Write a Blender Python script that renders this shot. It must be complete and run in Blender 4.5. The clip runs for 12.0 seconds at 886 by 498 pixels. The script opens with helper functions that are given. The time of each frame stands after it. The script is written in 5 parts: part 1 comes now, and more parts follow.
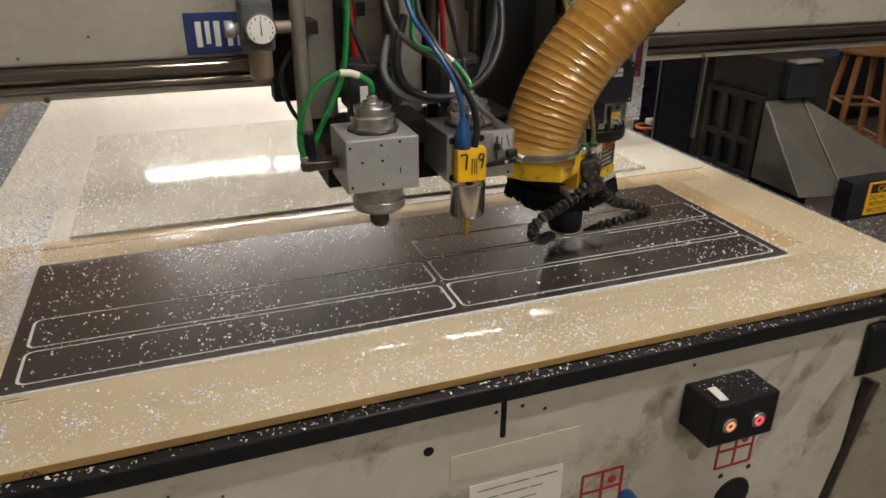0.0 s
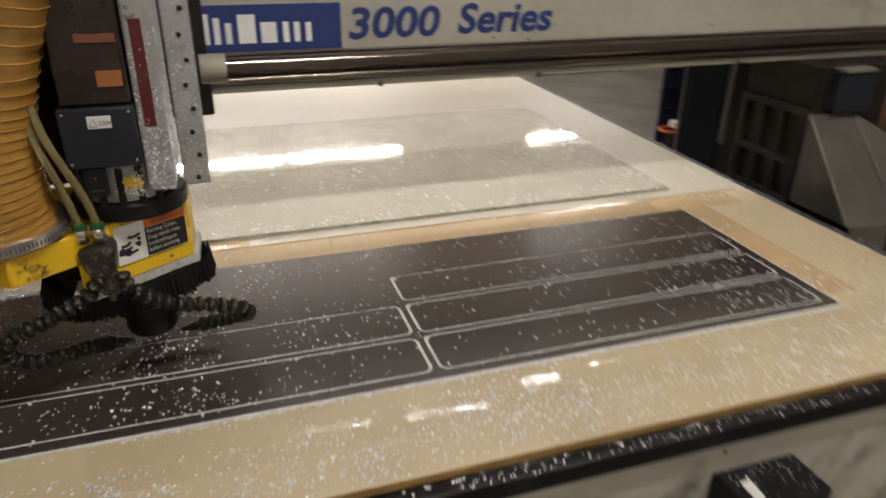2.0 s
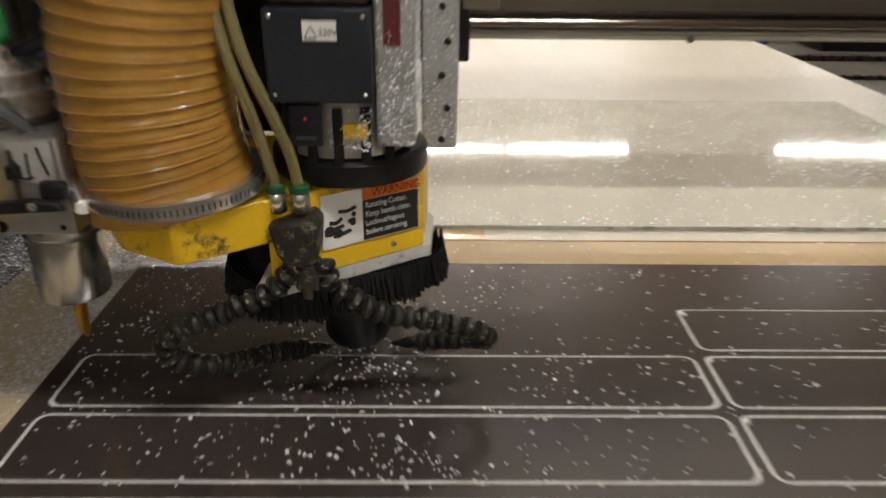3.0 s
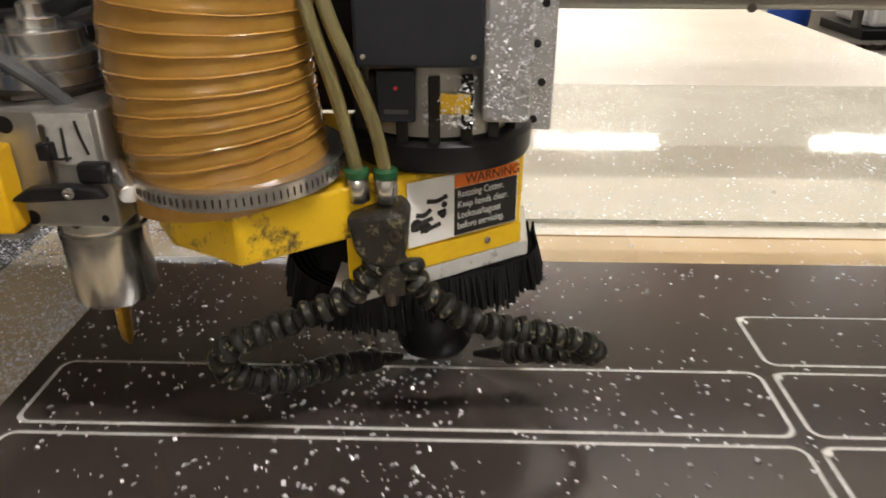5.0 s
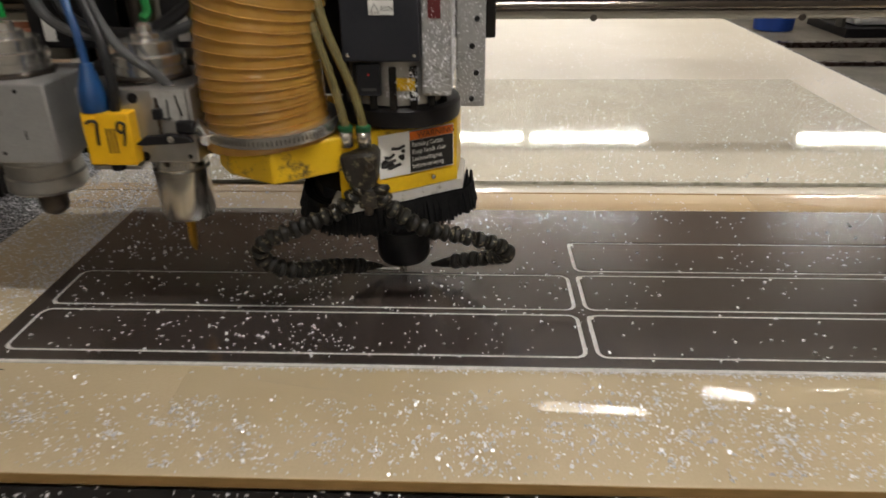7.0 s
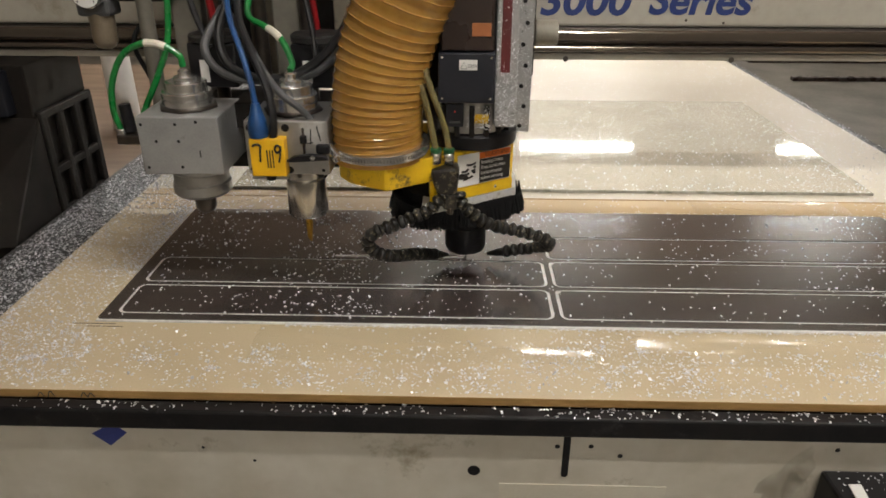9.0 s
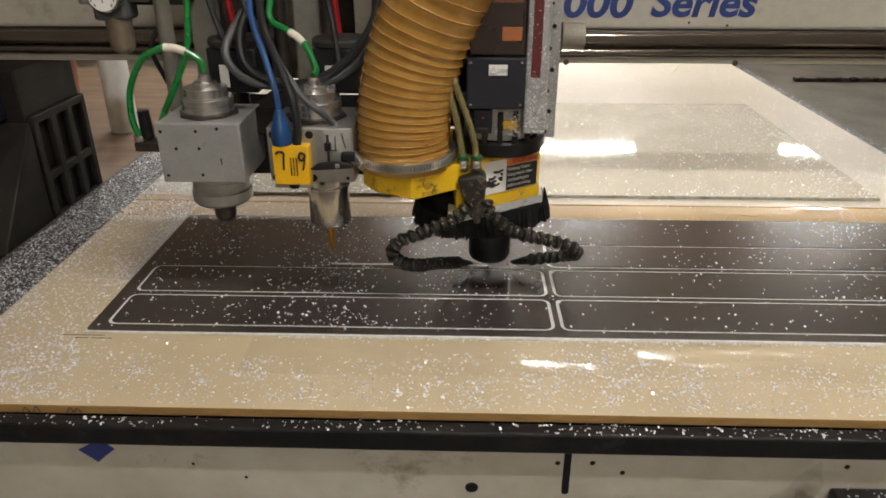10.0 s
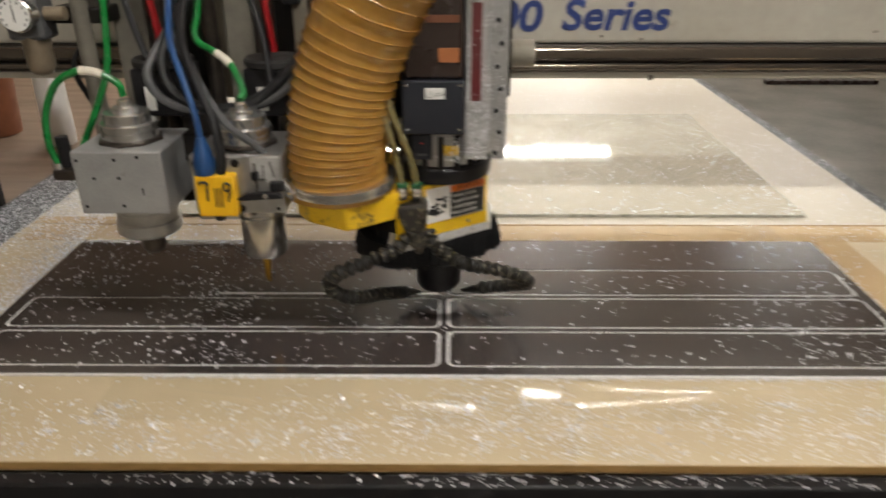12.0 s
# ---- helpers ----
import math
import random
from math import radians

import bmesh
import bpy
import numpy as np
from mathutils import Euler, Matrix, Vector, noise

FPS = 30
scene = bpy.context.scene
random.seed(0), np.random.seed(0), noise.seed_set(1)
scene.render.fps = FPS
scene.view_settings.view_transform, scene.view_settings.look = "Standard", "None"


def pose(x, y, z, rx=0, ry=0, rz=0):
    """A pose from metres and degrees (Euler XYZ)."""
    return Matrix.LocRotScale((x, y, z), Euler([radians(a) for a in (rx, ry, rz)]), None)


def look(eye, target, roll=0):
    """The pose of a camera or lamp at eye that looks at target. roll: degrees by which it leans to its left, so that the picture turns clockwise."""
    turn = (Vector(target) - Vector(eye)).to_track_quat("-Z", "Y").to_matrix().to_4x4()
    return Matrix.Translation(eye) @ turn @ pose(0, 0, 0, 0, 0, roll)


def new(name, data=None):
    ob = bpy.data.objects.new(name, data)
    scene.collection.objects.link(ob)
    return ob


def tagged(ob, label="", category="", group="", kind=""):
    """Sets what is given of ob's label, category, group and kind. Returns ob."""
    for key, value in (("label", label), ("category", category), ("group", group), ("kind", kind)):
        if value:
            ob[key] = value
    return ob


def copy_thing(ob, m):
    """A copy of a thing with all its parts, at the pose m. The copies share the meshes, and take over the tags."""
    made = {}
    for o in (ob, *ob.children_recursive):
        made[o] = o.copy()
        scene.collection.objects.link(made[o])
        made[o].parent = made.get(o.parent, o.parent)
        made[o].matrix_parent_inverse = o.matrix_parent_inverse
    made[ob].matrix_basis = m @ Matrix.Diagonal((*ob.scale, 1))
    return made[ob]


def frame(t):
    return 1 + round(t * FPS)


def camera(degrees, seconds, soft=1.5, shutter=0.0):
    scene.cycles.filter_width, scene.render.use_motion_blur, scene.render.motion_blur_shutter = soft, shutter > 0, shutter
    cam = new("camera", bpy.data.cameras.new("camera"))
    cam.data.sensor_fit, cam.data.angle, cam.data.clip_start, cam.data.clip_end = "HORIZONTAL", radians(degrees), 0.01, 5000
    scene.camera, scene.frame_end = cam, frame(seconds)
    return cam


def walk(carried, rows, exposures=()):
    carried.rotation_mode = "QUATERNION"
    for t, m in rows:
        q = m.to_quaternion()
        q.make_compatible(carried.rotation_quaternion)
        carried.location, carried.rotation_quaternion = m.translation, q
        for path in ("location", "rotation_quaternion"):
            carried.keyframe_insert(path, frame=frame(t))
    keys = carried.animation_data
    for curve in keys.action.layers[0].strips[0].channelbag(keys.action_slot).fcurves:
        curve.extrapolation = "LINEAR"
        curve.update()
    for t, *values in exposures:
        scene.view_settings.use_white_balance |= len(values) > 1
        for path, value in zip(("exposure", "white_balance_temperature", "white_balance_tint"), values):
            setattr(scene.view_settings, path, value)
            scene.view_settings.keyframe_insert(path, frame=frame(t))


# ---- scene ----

# ------------------------------------------------------------ camera
cam = camera(64.03, 12.0, soft=1.6, shutter=0.7)
PATH = [
    (0, (0.2650, -0.8442, 1.4233), (0.5788, 0.0087, 1.0061), 0.27),
    (0.5, (0.2705, -0.8433, 1.4221), (0.5832, 0.0103, 1.0055), 0.19),
    (1, (0.2758, -0.8131, 1.4251), (0.5876, 0.0403, 1.0072), 0.19),
    (1.5, (0.3073, -0.7499, 1.3986), (0.6170, 0.1040, 0.9804), 0.32),
    (1.8, (0.3710, -0.7229, 1.4084), (0.6708, 0.1296, 0.9802), 0.08),
    (2, (0.3844, -0.6720, 1.4066), (0.6719, 0.1865, 0.9819), 0.64),
    (2.1, (0.4036, -0.6574, 1.3994), (0.6342, 0.2203, 0.9793), 0.13),
    (2.2, (0.4089, -0.6433, 1.4010), (0.5842, 0.2439, 0.9742), 0.14),
    (2.4, (0.3985, -0.6021, 1.3725), (0.4888, 0.3000, 0.9504), 0.88),
    (2.7, (0.3902, -0.5022, 1.3344), (0.4056, 0.4020, 0.9075), 0.33),
    (3, (0.3552, -0.3882, 1.2913), (0.3647, 0.5135, 0.8590), 0.57),
    (3.5, (0.3448, -0.2724, 1.2448), (0.3029, 0.6238, 0.8031), -0.74),
    (3.7, (0.3216, -0.2538, 1.2453), (0.3009, 0.6370, 0.7914), 0.58),
    (5.3, (0.3840, -0.3515, 1.2637), (0.3538, 0.5456, 0.8229), -0.28),
    (5.5, (0.4110, -0.4047, 1.2837), (0.3759, 0.4899, 0.8381), -0.62),
    (5.7, (0.4317, -0.4688, 1.2907), (0.4082, 0.4293, 0.8515), 0.03),
    (6, (0.4750, -0.5145, 1.3094), (0.4441, 0.3803, 0.8639), -0.30),
    (6.5, (0.4888, -0.5338, 1.2840), (0.4568, 0.3640, 0.8447), -0.22),
    (7, (0.4884, -0.5614, 1.3035), (0.4507, 0.3350, 0.8621), -0.51),
    (7.2, (0.4957, -0.6067, 1.3237), (0.4596, 0.2915, 0.8857), -0.31),
    (9, (0.4792, -0.7920, 1.3911), (0.4543, 0.1094, 0.9587), 0.10),
    (9.5, (0.4921, -0.7759, 1.3918), (0.4629, 0.1237, 0.9562), -0.21),
    (10, (0.4839, -0.7659, 1.3910), (0.4569, 0.1357, 0.9594), -0.02),
    (10.5, (0.4822, -0.7543, 1.3994), (0.4496, 0.1478, 0.9691), -0.27),
    (11, (0.4766, -0.7414, 1.4165), (0.4501, 0.1599, 0.9841), -0.07),
    (11.5, (0.4957, -0.6719, 1.4067), (0.4770, 0.2311, 0.9775), -0.26),
    (11.7, (0.5437, -0.6625, 1.3983), (0.5222, 0.2403, 0.9686), -0.31),
    (12, (0.6169, -0.7016, 1.4020), (0.6074, 0.2015, 0.9727), -0.11),
]
walk(cam, [(t, look(eye, target, roll)) for t, eye, target, roll in PATH],
     exposures=[(0.0, 0.0), (1.2, 0.0), (2.0, -0.25), (2.6, -0.30), (3.2, -0.14), (3.7, -0.03), (5.3, 0.28), (5.7, 0.22), (6.2, 0.0), (7.0, -0.25), (7.4, -0.2), (8.8, 0.0), (9.5, 0.04), (11.0, 0.06), (12.0, 0.08)])

# ------------------------------------------------------------ light
LAMP = 225.0          # glow of the fluorescent tubes
scene.view_settings.exposure = 0.0
world = bpy.data.worlds.new("workshop_air")
world.use_nodes = True
world.node_tree.nodes["Background"].inputs[0].default_value = (1.0, 0.93, 0.82, 1)
world.node_tree.nodes["Background"].inputs[1].default_value = 0.02
scene.world = world


# ------------------------------------------------------------ materials
def mat(name, a, b=None, rough=0.5, metal=0.0, scale=25.0, fine=260.0, bump=0.0, coat=0.0, rvar=0.12, stretch=(1, 1, 1), spec=0.5,
        trans=0.0, speck=None, speck_size=500.0, speck_at=0.7, grime=None, grime_size=40.0, grime_at=0.60, coat_rough=0.12):
    """A principled surface whose colour wanders between a and b at two scales."""
    m = bpy.data.materials.new(name)
    m.use_nodes = True
    nt = m.node_tree
    n, l = nt.nodes, nt.links
    p = n["Principled BSDF"]
    b = b or tuple(c * 0.8 for c in a)
    tc = n.new("ShaderNodeTexCoord")
    mp = n.new("ShaderNodeMapping")
    mp.inputs["Scale"].default_value = stretch
    l.new(tc.outputs["Object"], mp.inputs["Vector"])
    big, small = n.new("ShaderNodeTexNoise"), n.new("ShaderNodeTexNoise")
    big.inputs["Scale"].default_value, big.inputs["Detail"].default_value = scale, 5
    small.inputs["Scale"].default_value, small.inputs["Detail"].default_value = fine, 3
    l.new(mp.outputs[0], big.inputs["Vector"])
    l.new(mp.outputs[0], small.inputs["Vector"])
    add = n.new("ShaderNodeMath")
    add.operation = "MULTIPLY_ADD"
    add.inputs[1].default_value = 0.45
    l.new(small.outputs["Fac"], add.inputs[0])
    l.new(big.outputs["Fac"], add.inputs[2])
    ramp = n.new("ShaderNodeValToRGB")
    ramp.color_ramp.elements[0].position, ramp.color_ramp.elements[1].position = 0.5, 0.95
    ramp.color_ramp.elements[0].color, ramp.color_ramp.elements[1].color = (*a, 1), (*b, 1)
    l.new(add.outputs[0], ramp.inputs[0])
    colour = ramp.outputs[0]
    rr = n.new("ShaderNodeMapRange")
    rr.inputs["To Min"].default_value, rr.inputs["To Max"].default_value = max(0.02, rough - rvar), min(1, rough + rvar)
    l.new(big.outputs["Fac"], rr.inputs["Value"])
    rough_out = rr.outputs[0]
    if speck:
        v = n.new("ShaderNodeTexVoronoi")
        v.inputs["Scale"].default_value = speck_size
        l.new(tc.outputs["Object"], v.inputs["Vector"])
        sep = n.new("ShaderNodeSeparateColor")
        l.new(v.outputs["Color"], sep.inputs[0])
        gt = n.new("ShaderNodeMath")
        gt.operation = "GREATER_THAN"
        gt.inputs[1].default_value = speck_at
        l.new(sep.outputs[0], gt.inputs[0])
        mix = n.new("ShaderNodeMix")
        mix.data_type = "RGBA"
        l.new(gt.outputs[0], mix.inputs["Factor"])
        l.new(colour, mix.inputs["A"])
        mix.inputs["B"].default_value = (*speck, 1)
        colour = mix.outputs["Result"]
    if grime:
        g = n.new("ShaderNodeTexNoise")
        g.inputs["Scale"].default_value, g.inputs["Detail"].default_value, g.inputs["Roughness"].default_value = grime_size, 9, 0.72
        l.new(tc.outputs["Object"], g.inputs["Vector"])
        gr = n.new("ShaderNodeMapRange")
        gr.inputs["From Min"].default_value, gr.inputs["From Max"].default_value = grime_at, grime_at + 0.08
        l.new(g.outputs["Fac"], gr.inputs["Value"])
        gm = n.new("ShaderNodeMix")
        gm.data_type = "RGBA"
        l.new(gr.outputs[0], gm.inputs["Factor"])
        l.new(colour, gm.inputs["A"])
        gm.inputs["B"].default_value = (*grime, 1)
        colour = gm.outputs["Result"]
    l.new(colour, p.inputs["Base Color"])
    l.new(rough_out, p.inputs["Roughness"])
    p.inputs["Metallic"].default_value = metal
    p.inputs["Coat Weight"].default_value = coat
    p.inputs["Coat Roughness"].default_value = coat_rough
    p.inputs["Specular IOR Level"].default_value = spec
    p.inputs["Transmission Weight"].default_value = trans
    if bump:
        bp = n.new("ShaderNodeBump")
        bp.inputs["Strength"].default_value, bp.inputs["Distance"].default_value = 0.6, bump
        l.new(add.outputs[0], bp.inputs["Height"])
        l.new(bp.outputs[0], p.inputs["Normal"])
    return m


def clear(name, tint, gloss=0.02, dust=0.06, haze=0.0):
    """Clear plastic: light passes straight, the surface mirrors by Fresnel, a pale diffuse veil scatters."""
    m = bpy.data.materials.new(name)
    m.use_nodes = True
    n, l = m.node_tree.nodes, m.node_tree.links
    n.clear()
    out, tr, gl, df = n.new("ShaderNodeOutputMaterial"), n.new("ShaderNodeBsdfTransparent"), n.new("ShaderNodeBsdfGlossy"), n.new("ShaderNodeBsdfDiffuse")
    fr, m1, m2, no = n.new("ShaderNodeLayerWeight"), n.new("ShaderNodeMixShader"), n.new("ShaderNodeMixShader"), n.new("ShaderNodeTexNoise")
    tc, mr = n.new("ShaderNodeTexCoord"), n.new("ShaderNodeMapRange")
    tr.inputs[0].default_value = (*tint, 1)
    gl.inputs["Roughness"].default_value = gloss
    df.inputs[0].default_value = (0.78, 0.75, 0.67, 1)
    fr.inputs["Blend"].default_value = 0.5
    pw, sc = n.new("ShaderNodeMath"), n.new("ShaderNodeMath")
    pw.operation, sc.operation = "POWER", "MULTIPLY_ADD"
    pw.inputs[1].default_value, sc.inputs[1].default_value, sc.inputs[2].default_value = 5.0, 0.92, 0.05
    l.new(fr.outputs["Facing"], pw.inputs[0])
    l.new(pw.outputs[0], sc.inputs[0])
    no.inputs["Scale"].default_value, no.inputs["Detail"].default_value = 9, 8
    mr.inputs["From Min"].default_value, mr.inputs["From Max"].default_value = 0.35, 0.75
    mr.inputs["To Min"].default_value, mr.inputs["To Max"].default_value = haze, dust
    l.new(tc.outputs["Object"], no.inputs["Vector"])
    l.new(no.outputs["Fac"], mr.inputs["Value"])
    l.new(mr.outputs[0], m1.inputs[0])
    l.new(tr.outputs[0], m1.inputs[1])
    l.new(df.outputs[0], m1.inputs[2])
    l.new(sc.outputs[0], m2.inputs[0])
    l.new(m1.outputs[0], m2.inputs[1])
    l.new(gl.outputs[0], m2.inputs[2])
    l.new(m2.outputs[0], out.inputs[0])
    return m


def glow(name, colour, strength):
    m = bpy.data.materials.new(name)
    m.use_nodes = True
    p = m.node_tree.nodes["Principled BSDF"]
    p.inputs["Base Color"].default_value = (*colour, 1)
    p.inputs["Emission Color"].default_value = (*colour, 1)
    p.inputs["Emission Strength"].default_value = strength
    return m


def stain(name, colour, most):
    """A thin see-through stain with a broken, cloudy edge."""
    m = bpy.data.materials.new(name)
    m.use_nodes = True
    n, l = m.node_tree.nodes, m.node_tree.links
    p = n["Principled BSDF"]
    p.inputs["Base Color"].default_value, p.inputs["Roughness"].default_value = (*colour, 1), 0.45
    no, mr, tc = n.new("ShaderNodeTexNoise"), n.new("ShaderNodeMapRange"), n.new("ShaderNodeTexCoord")
    no.inputs["Scale"].default_value, no.inputs["Detail"].default_value, no.inputs["Roughness"].default_value = 22, 6, 0.6
    mr.inputs["From Min"].default_value, mr.inputs["From Max"].default_value, mr.inputs["To Max"].default_value = 0.36, 0.78, most
    l.new(tc.outputs["Object"], no.inputs["Vector"])
    l.new(no.outputs["Fac"], mr.inputs["Value"])
    l.new(mr.outputs[0], p.inputs["Alpha"])
    return m


def flakes(name, dark=0.35, blue=1.0):
    """Bright aluminium swarf, each chip its own shade."""
    m = bpy.data.materials.new(name)
    m.use_nodes = True
    n, l = m.node_tree.nodes, m.node_tree.links
    p = n["Principled BSDF"]
    g = n.new("ShaderNodeNewGeometry")
    r = n.new("ShaderNodeValToRGB")
    r.color_ramp.elements[0].color = (dark, dark, dark * blue, 1)
    r.color_ramp.elements[1].color = (0.92, 0.92, 0.92 * min(1.04, blue), 1)
    l.new(g.outputs["Random Per Island"], r.inputs[0])
    l.new(r.outputs[0], p.inputs["Base Color"])
    p.inputs["Metallic"].default_value = 0.35
    p.inputs["Roughness"].default_value = 0.40
    return m


MDF = mat("mdf_board", (0.595, 0.492, 0.332), (0.480, 0.385, 0.238), rough=0.48, scale=3.2, fine=420, bump=0.00015, coat=0.22, rvar=0.08, coat_rough=0.42)
MDF_PALE = mat("pale_rear_board", (0.55, 0.495, 0.395), (0.48, 0.425, 0.33), rough=0.5, scale=3, fine=420, bump=0.00015, coat=0.2, rvar=0.08, coat_rough=0.4)
MDF_RAW = mat("raw_mdf_band", (0.50, 0.36, 0.195), (0.43, 0.30, 0.155), rough=0.6, scale=7, fine=420, bump=0.0002)
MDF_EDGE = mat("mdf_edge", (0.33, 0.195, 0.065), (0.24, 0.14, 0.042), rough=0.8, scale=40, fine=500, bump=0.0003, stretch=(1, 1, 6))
PANEL_BLACK = mat("dark_composite_skin", (0.058, 0.044, 0.039), (0.040, 0.032, 0.030), rough=0.20, scale=5, fine=900, rvar=0.03, spec=0.9, coat=0.95, coat_rough=0.18)
ALU_CUT = mat("cut_aluminium", (0.80, 0.79, 0.77), (0.60, 0.59, 0.57), rough=0.45, metal=0.2, scale=120, fine=900, bump=0.0003)
ALU = mat("machined_aluminium", (0.47, 0.465, 0.45), (0.36, 0.355, 0.34), rough=0.34, metal=0.8, scale=22, fine=120, rvar=0.06)
ALU_MATT = mat("anodised_aluminium", (0.40, 0.40, 0.395), (0.31, 0.31, 0.305), rough=0.46, metal=0.5, scale=18, fine=420, grime=(0.25, 0.24, 0.22), grime_size=26, grime_at=0.60)
STEEL = mat("turned_steel", (0.74, 0.73, 0.71), (0.64, 0.63, 0.61), rough=0.23, metal=0.93, scale=22, fine=60, rvar=0.05)
# Upright light and dark streaks in the colour imitate reflections on the chuck.
CHUCK = mat("reflection_streaked_steel", (0.66, 0.64, 0.60), (0.42, 0.40, 0.37), rough=0.20, metal=0.95, scale=55, fine=260, stretch=(1, 1, 0.12), rvar=0.10)
STEEL_DARK = mat("oily_dark_steel", (0.10, 0.085, 0.07), (0.06, 0.05, 0.045), rough=0.35, metal=0.8, scale=60)
RAIL = mat("ground_steel_rail", (0.27, 0.235, 0.205), (0.18, 0.155, 0.135), rough=0.13, metal=0.92, scale=6, fine=40, stretch=(0.3, 3, 3), rvar=0.05)
CREAM = mat("cream_painted_steel", (0.37, 0.345, 0.295), (0.29, 0.265, 0.22), rough=0.42, scale=3.5, fine=60, rvar=0.1, bump=0.0001, grime=(0.20, 0.175, 0.14), grime_size=5, grime_at=0.58)
DIRTY = mat("grimy_cream_paint", (0.56, 0.53, 0.46), (0.42, 0.385, 0.31), rough=0.42, scale=4.5, fine=35, bump=0.0001, grime=(0.27, 0.235, 0.17), grime_size=5.0, grime_at=0.56)
# Darker copy of the front paint: grime, plus brown shade put into the colour.
DIRTY_SIDE = mat("grimy_shaded_paint", (0.34, 0.305, 0.24), (0.23, 0.20, 0.15), rough=0.42, scale=4.0, fine=35, bump=0.0001, grime=(0.12, 0.10, 0.07), grime_size=5.0, grime_at=0.54)
REG_TAN = mat("tan_cloudy_plastic", (0.20, 0.16, 0.11), (0.14, 0.11, 0.075), rough=0.35, scale=30)
TRIM = mat("greyed_cream_strip", (0.27, 0.245, 0.20), (0.21, 0.19, 0.15), rough=0.5, scale=10)
BLACK = mat("black_plastic", (0.007, 0.007, 0.008), (0.014, 0.013, 0.014), rough=0.36, scale=30, spec=0.25)
BLACK_CHIPPY = mat("black_rail_with_swarf", (0.007, 0.007, 0.008), (0.014, 0.013, 0.013), rough=0.4, scale=30, spec=0.22, grime=(0.030, 0.030, 0.032), grime_size=18, grime_at=0.60)
NAVY = mat("dark_blue_black_paint", (0.010, 0.011, 0.016), (0.015, 0.016, 0.021), rough=0.45, spec=0.3, scale=20)
BROWNBOX = mat("brown_black_cover", (0.020, 0.012, 0.010), (0.030, 0.018, 0.015), rough=0.28, scale=20)
BRISTLE = mat("black_bristles", (0.005, 0.005, 0.006), (0.010, 0.010, 0.010), spec=0.15, rough=0.8, scale=300, fine=1500)
YELLOW = mat("worn_yellow_paint", (0.72, 0.46, 0.012), (0.60, 0.36, 0.010), rough=0.38, scale=20, fine=200, rvar=0.1)
YELLOW_GRIMY = mat("grimy_yellow_paint", (0.70, 0.44, 0.012), (0.62, 0.38, 0.01), rough=0.4, scale=26, fine=260, grime=(0.085, 0.060, 0.022), grime_size=24, grime_at=0.535)
TAG_YELLOW = mat("yellow_connector_plastic", (0.80, 0.46, 0.010), (0.70, 0.38, 0.008), rough=0.4, scale=40)
HOSE = mat("amber_polyurethane_hose", (0.42, 0.226, 0.046), (0.285, 0.142, 0.026), rough=0.22, scale=11, fine=80, coat=0.85, rvar=0.06, coat_rough=0.12)
HOSE.node_tree.nodes["Principled BSDF"].inputs["Subsurface Weight"].default_value = 0.22
HOSE.node_tree.nodes["Principled BSDF"].inputs["Subsurface Radius"].default_value = (0.012, 0.006, 0.002)
HOSE.node_tree.nodes["Principled BSDF"].inputs["Subsurface Scale"].default_value = 1.0
HOSE_WIRE = mat("copper_brown_wire_rib", (0.44, 0.23, 0.05), (0.30, 0.14, 0.03), rough=0.16, scale=30, coat=0.8)
GREEN = mat("green_air_tube", (0.010, 0.20, 0.040), (0.008, 0.13, 0.028), rough=0.28, scale=20)
GREEN_DARK = mat("green_collar", (0.010, 0.085, 0.03), (0.008, 0.06, 0.02), rough=0.4)
BLUE = mat("blue_cable", (0.010, 0.060, 0.19), (0.008, 0.042, 0.13), rough=0.4, scale=30)
GREY_CABLE = mat("grey_cable", (0.085, 0.085, 0.087), (0.055, 0.055, 0.057), rough=0.5, spec=0.3)
BLACK_CABLE = mat("black_cable", (0.008, 0.008, 0.009), (0.015, 0.015, 0.016), rough=0.42, spec=0.3)
RED = mat("red_cable", (0.30, 0.008, 0.010), (0.20, 0.006, 0.008), rough=0.4)
TUBE_CLEAR = mat("yellowed_clear_tube", (0.42, 0.36, 0.17), (0.34, 0.28, 0.11), rough=0.12, trans=0.6, scale=20, coat=0.7)
WHITE = mat("white_label", (0.74, 0.73, 0.70), (0.66, 0.65, 0.62), rough=0.5, scale=30)
DULL_TAPE = mat("greyed_white_tape", (0.40, 0.39, 0.37), (0.29, 0.28, 0.26), rough=0.45, scale=60)
WHITE_BAND = mat("white_tape_band", (0.70, 0.66, 0.56), (0.60, 0.55, 0.46), rough=0.55)
CHIPPY = mat("aluminium_cover_with_swarf", (0.46, 0.46, 0.455), (0.34, 0.34, 0.335), rough=0.35, metal=0.5, scale=40, bump=0.0002, grime=(0.16, 0.15, 0.14), grime_size=60, grime_at=0.58)
DARKRED = mat("dark_red_label", (0.10, 0.010, 0.012), (0.08, 0.01, 0.01), rough=0.4)
ORANGE = mat("orange_warning_print", (0.72, 0.16, 0.015), (0.62, 0.13, 0.012), rough=0.45)
FADED_ORANGE = mat("faded_orange_print", (0.34, 0.115, 0.035), (0.24, 0.08, 0.025), rough=0.5, scale=60)
INK = mat("black_ink", (0.012, 0.011, 0.010), rough=0.5)
RED_INK = mat("red_print", (0.34, 0.02, 0.015), (0.27, 0.018, 0.014), rough=0.5)
BLUE_PRINT = mat("blue_print", (0.012, 0.030, 0.135), (0.010, 0.024, 0.11), rough=0.4, scale=30)
BRASS = mat("gold_coated_drill", (0.55, 0.33, 0.05), (0.42, 0.23, 0.03), rough=0.3, metal=0.9, scale=90)
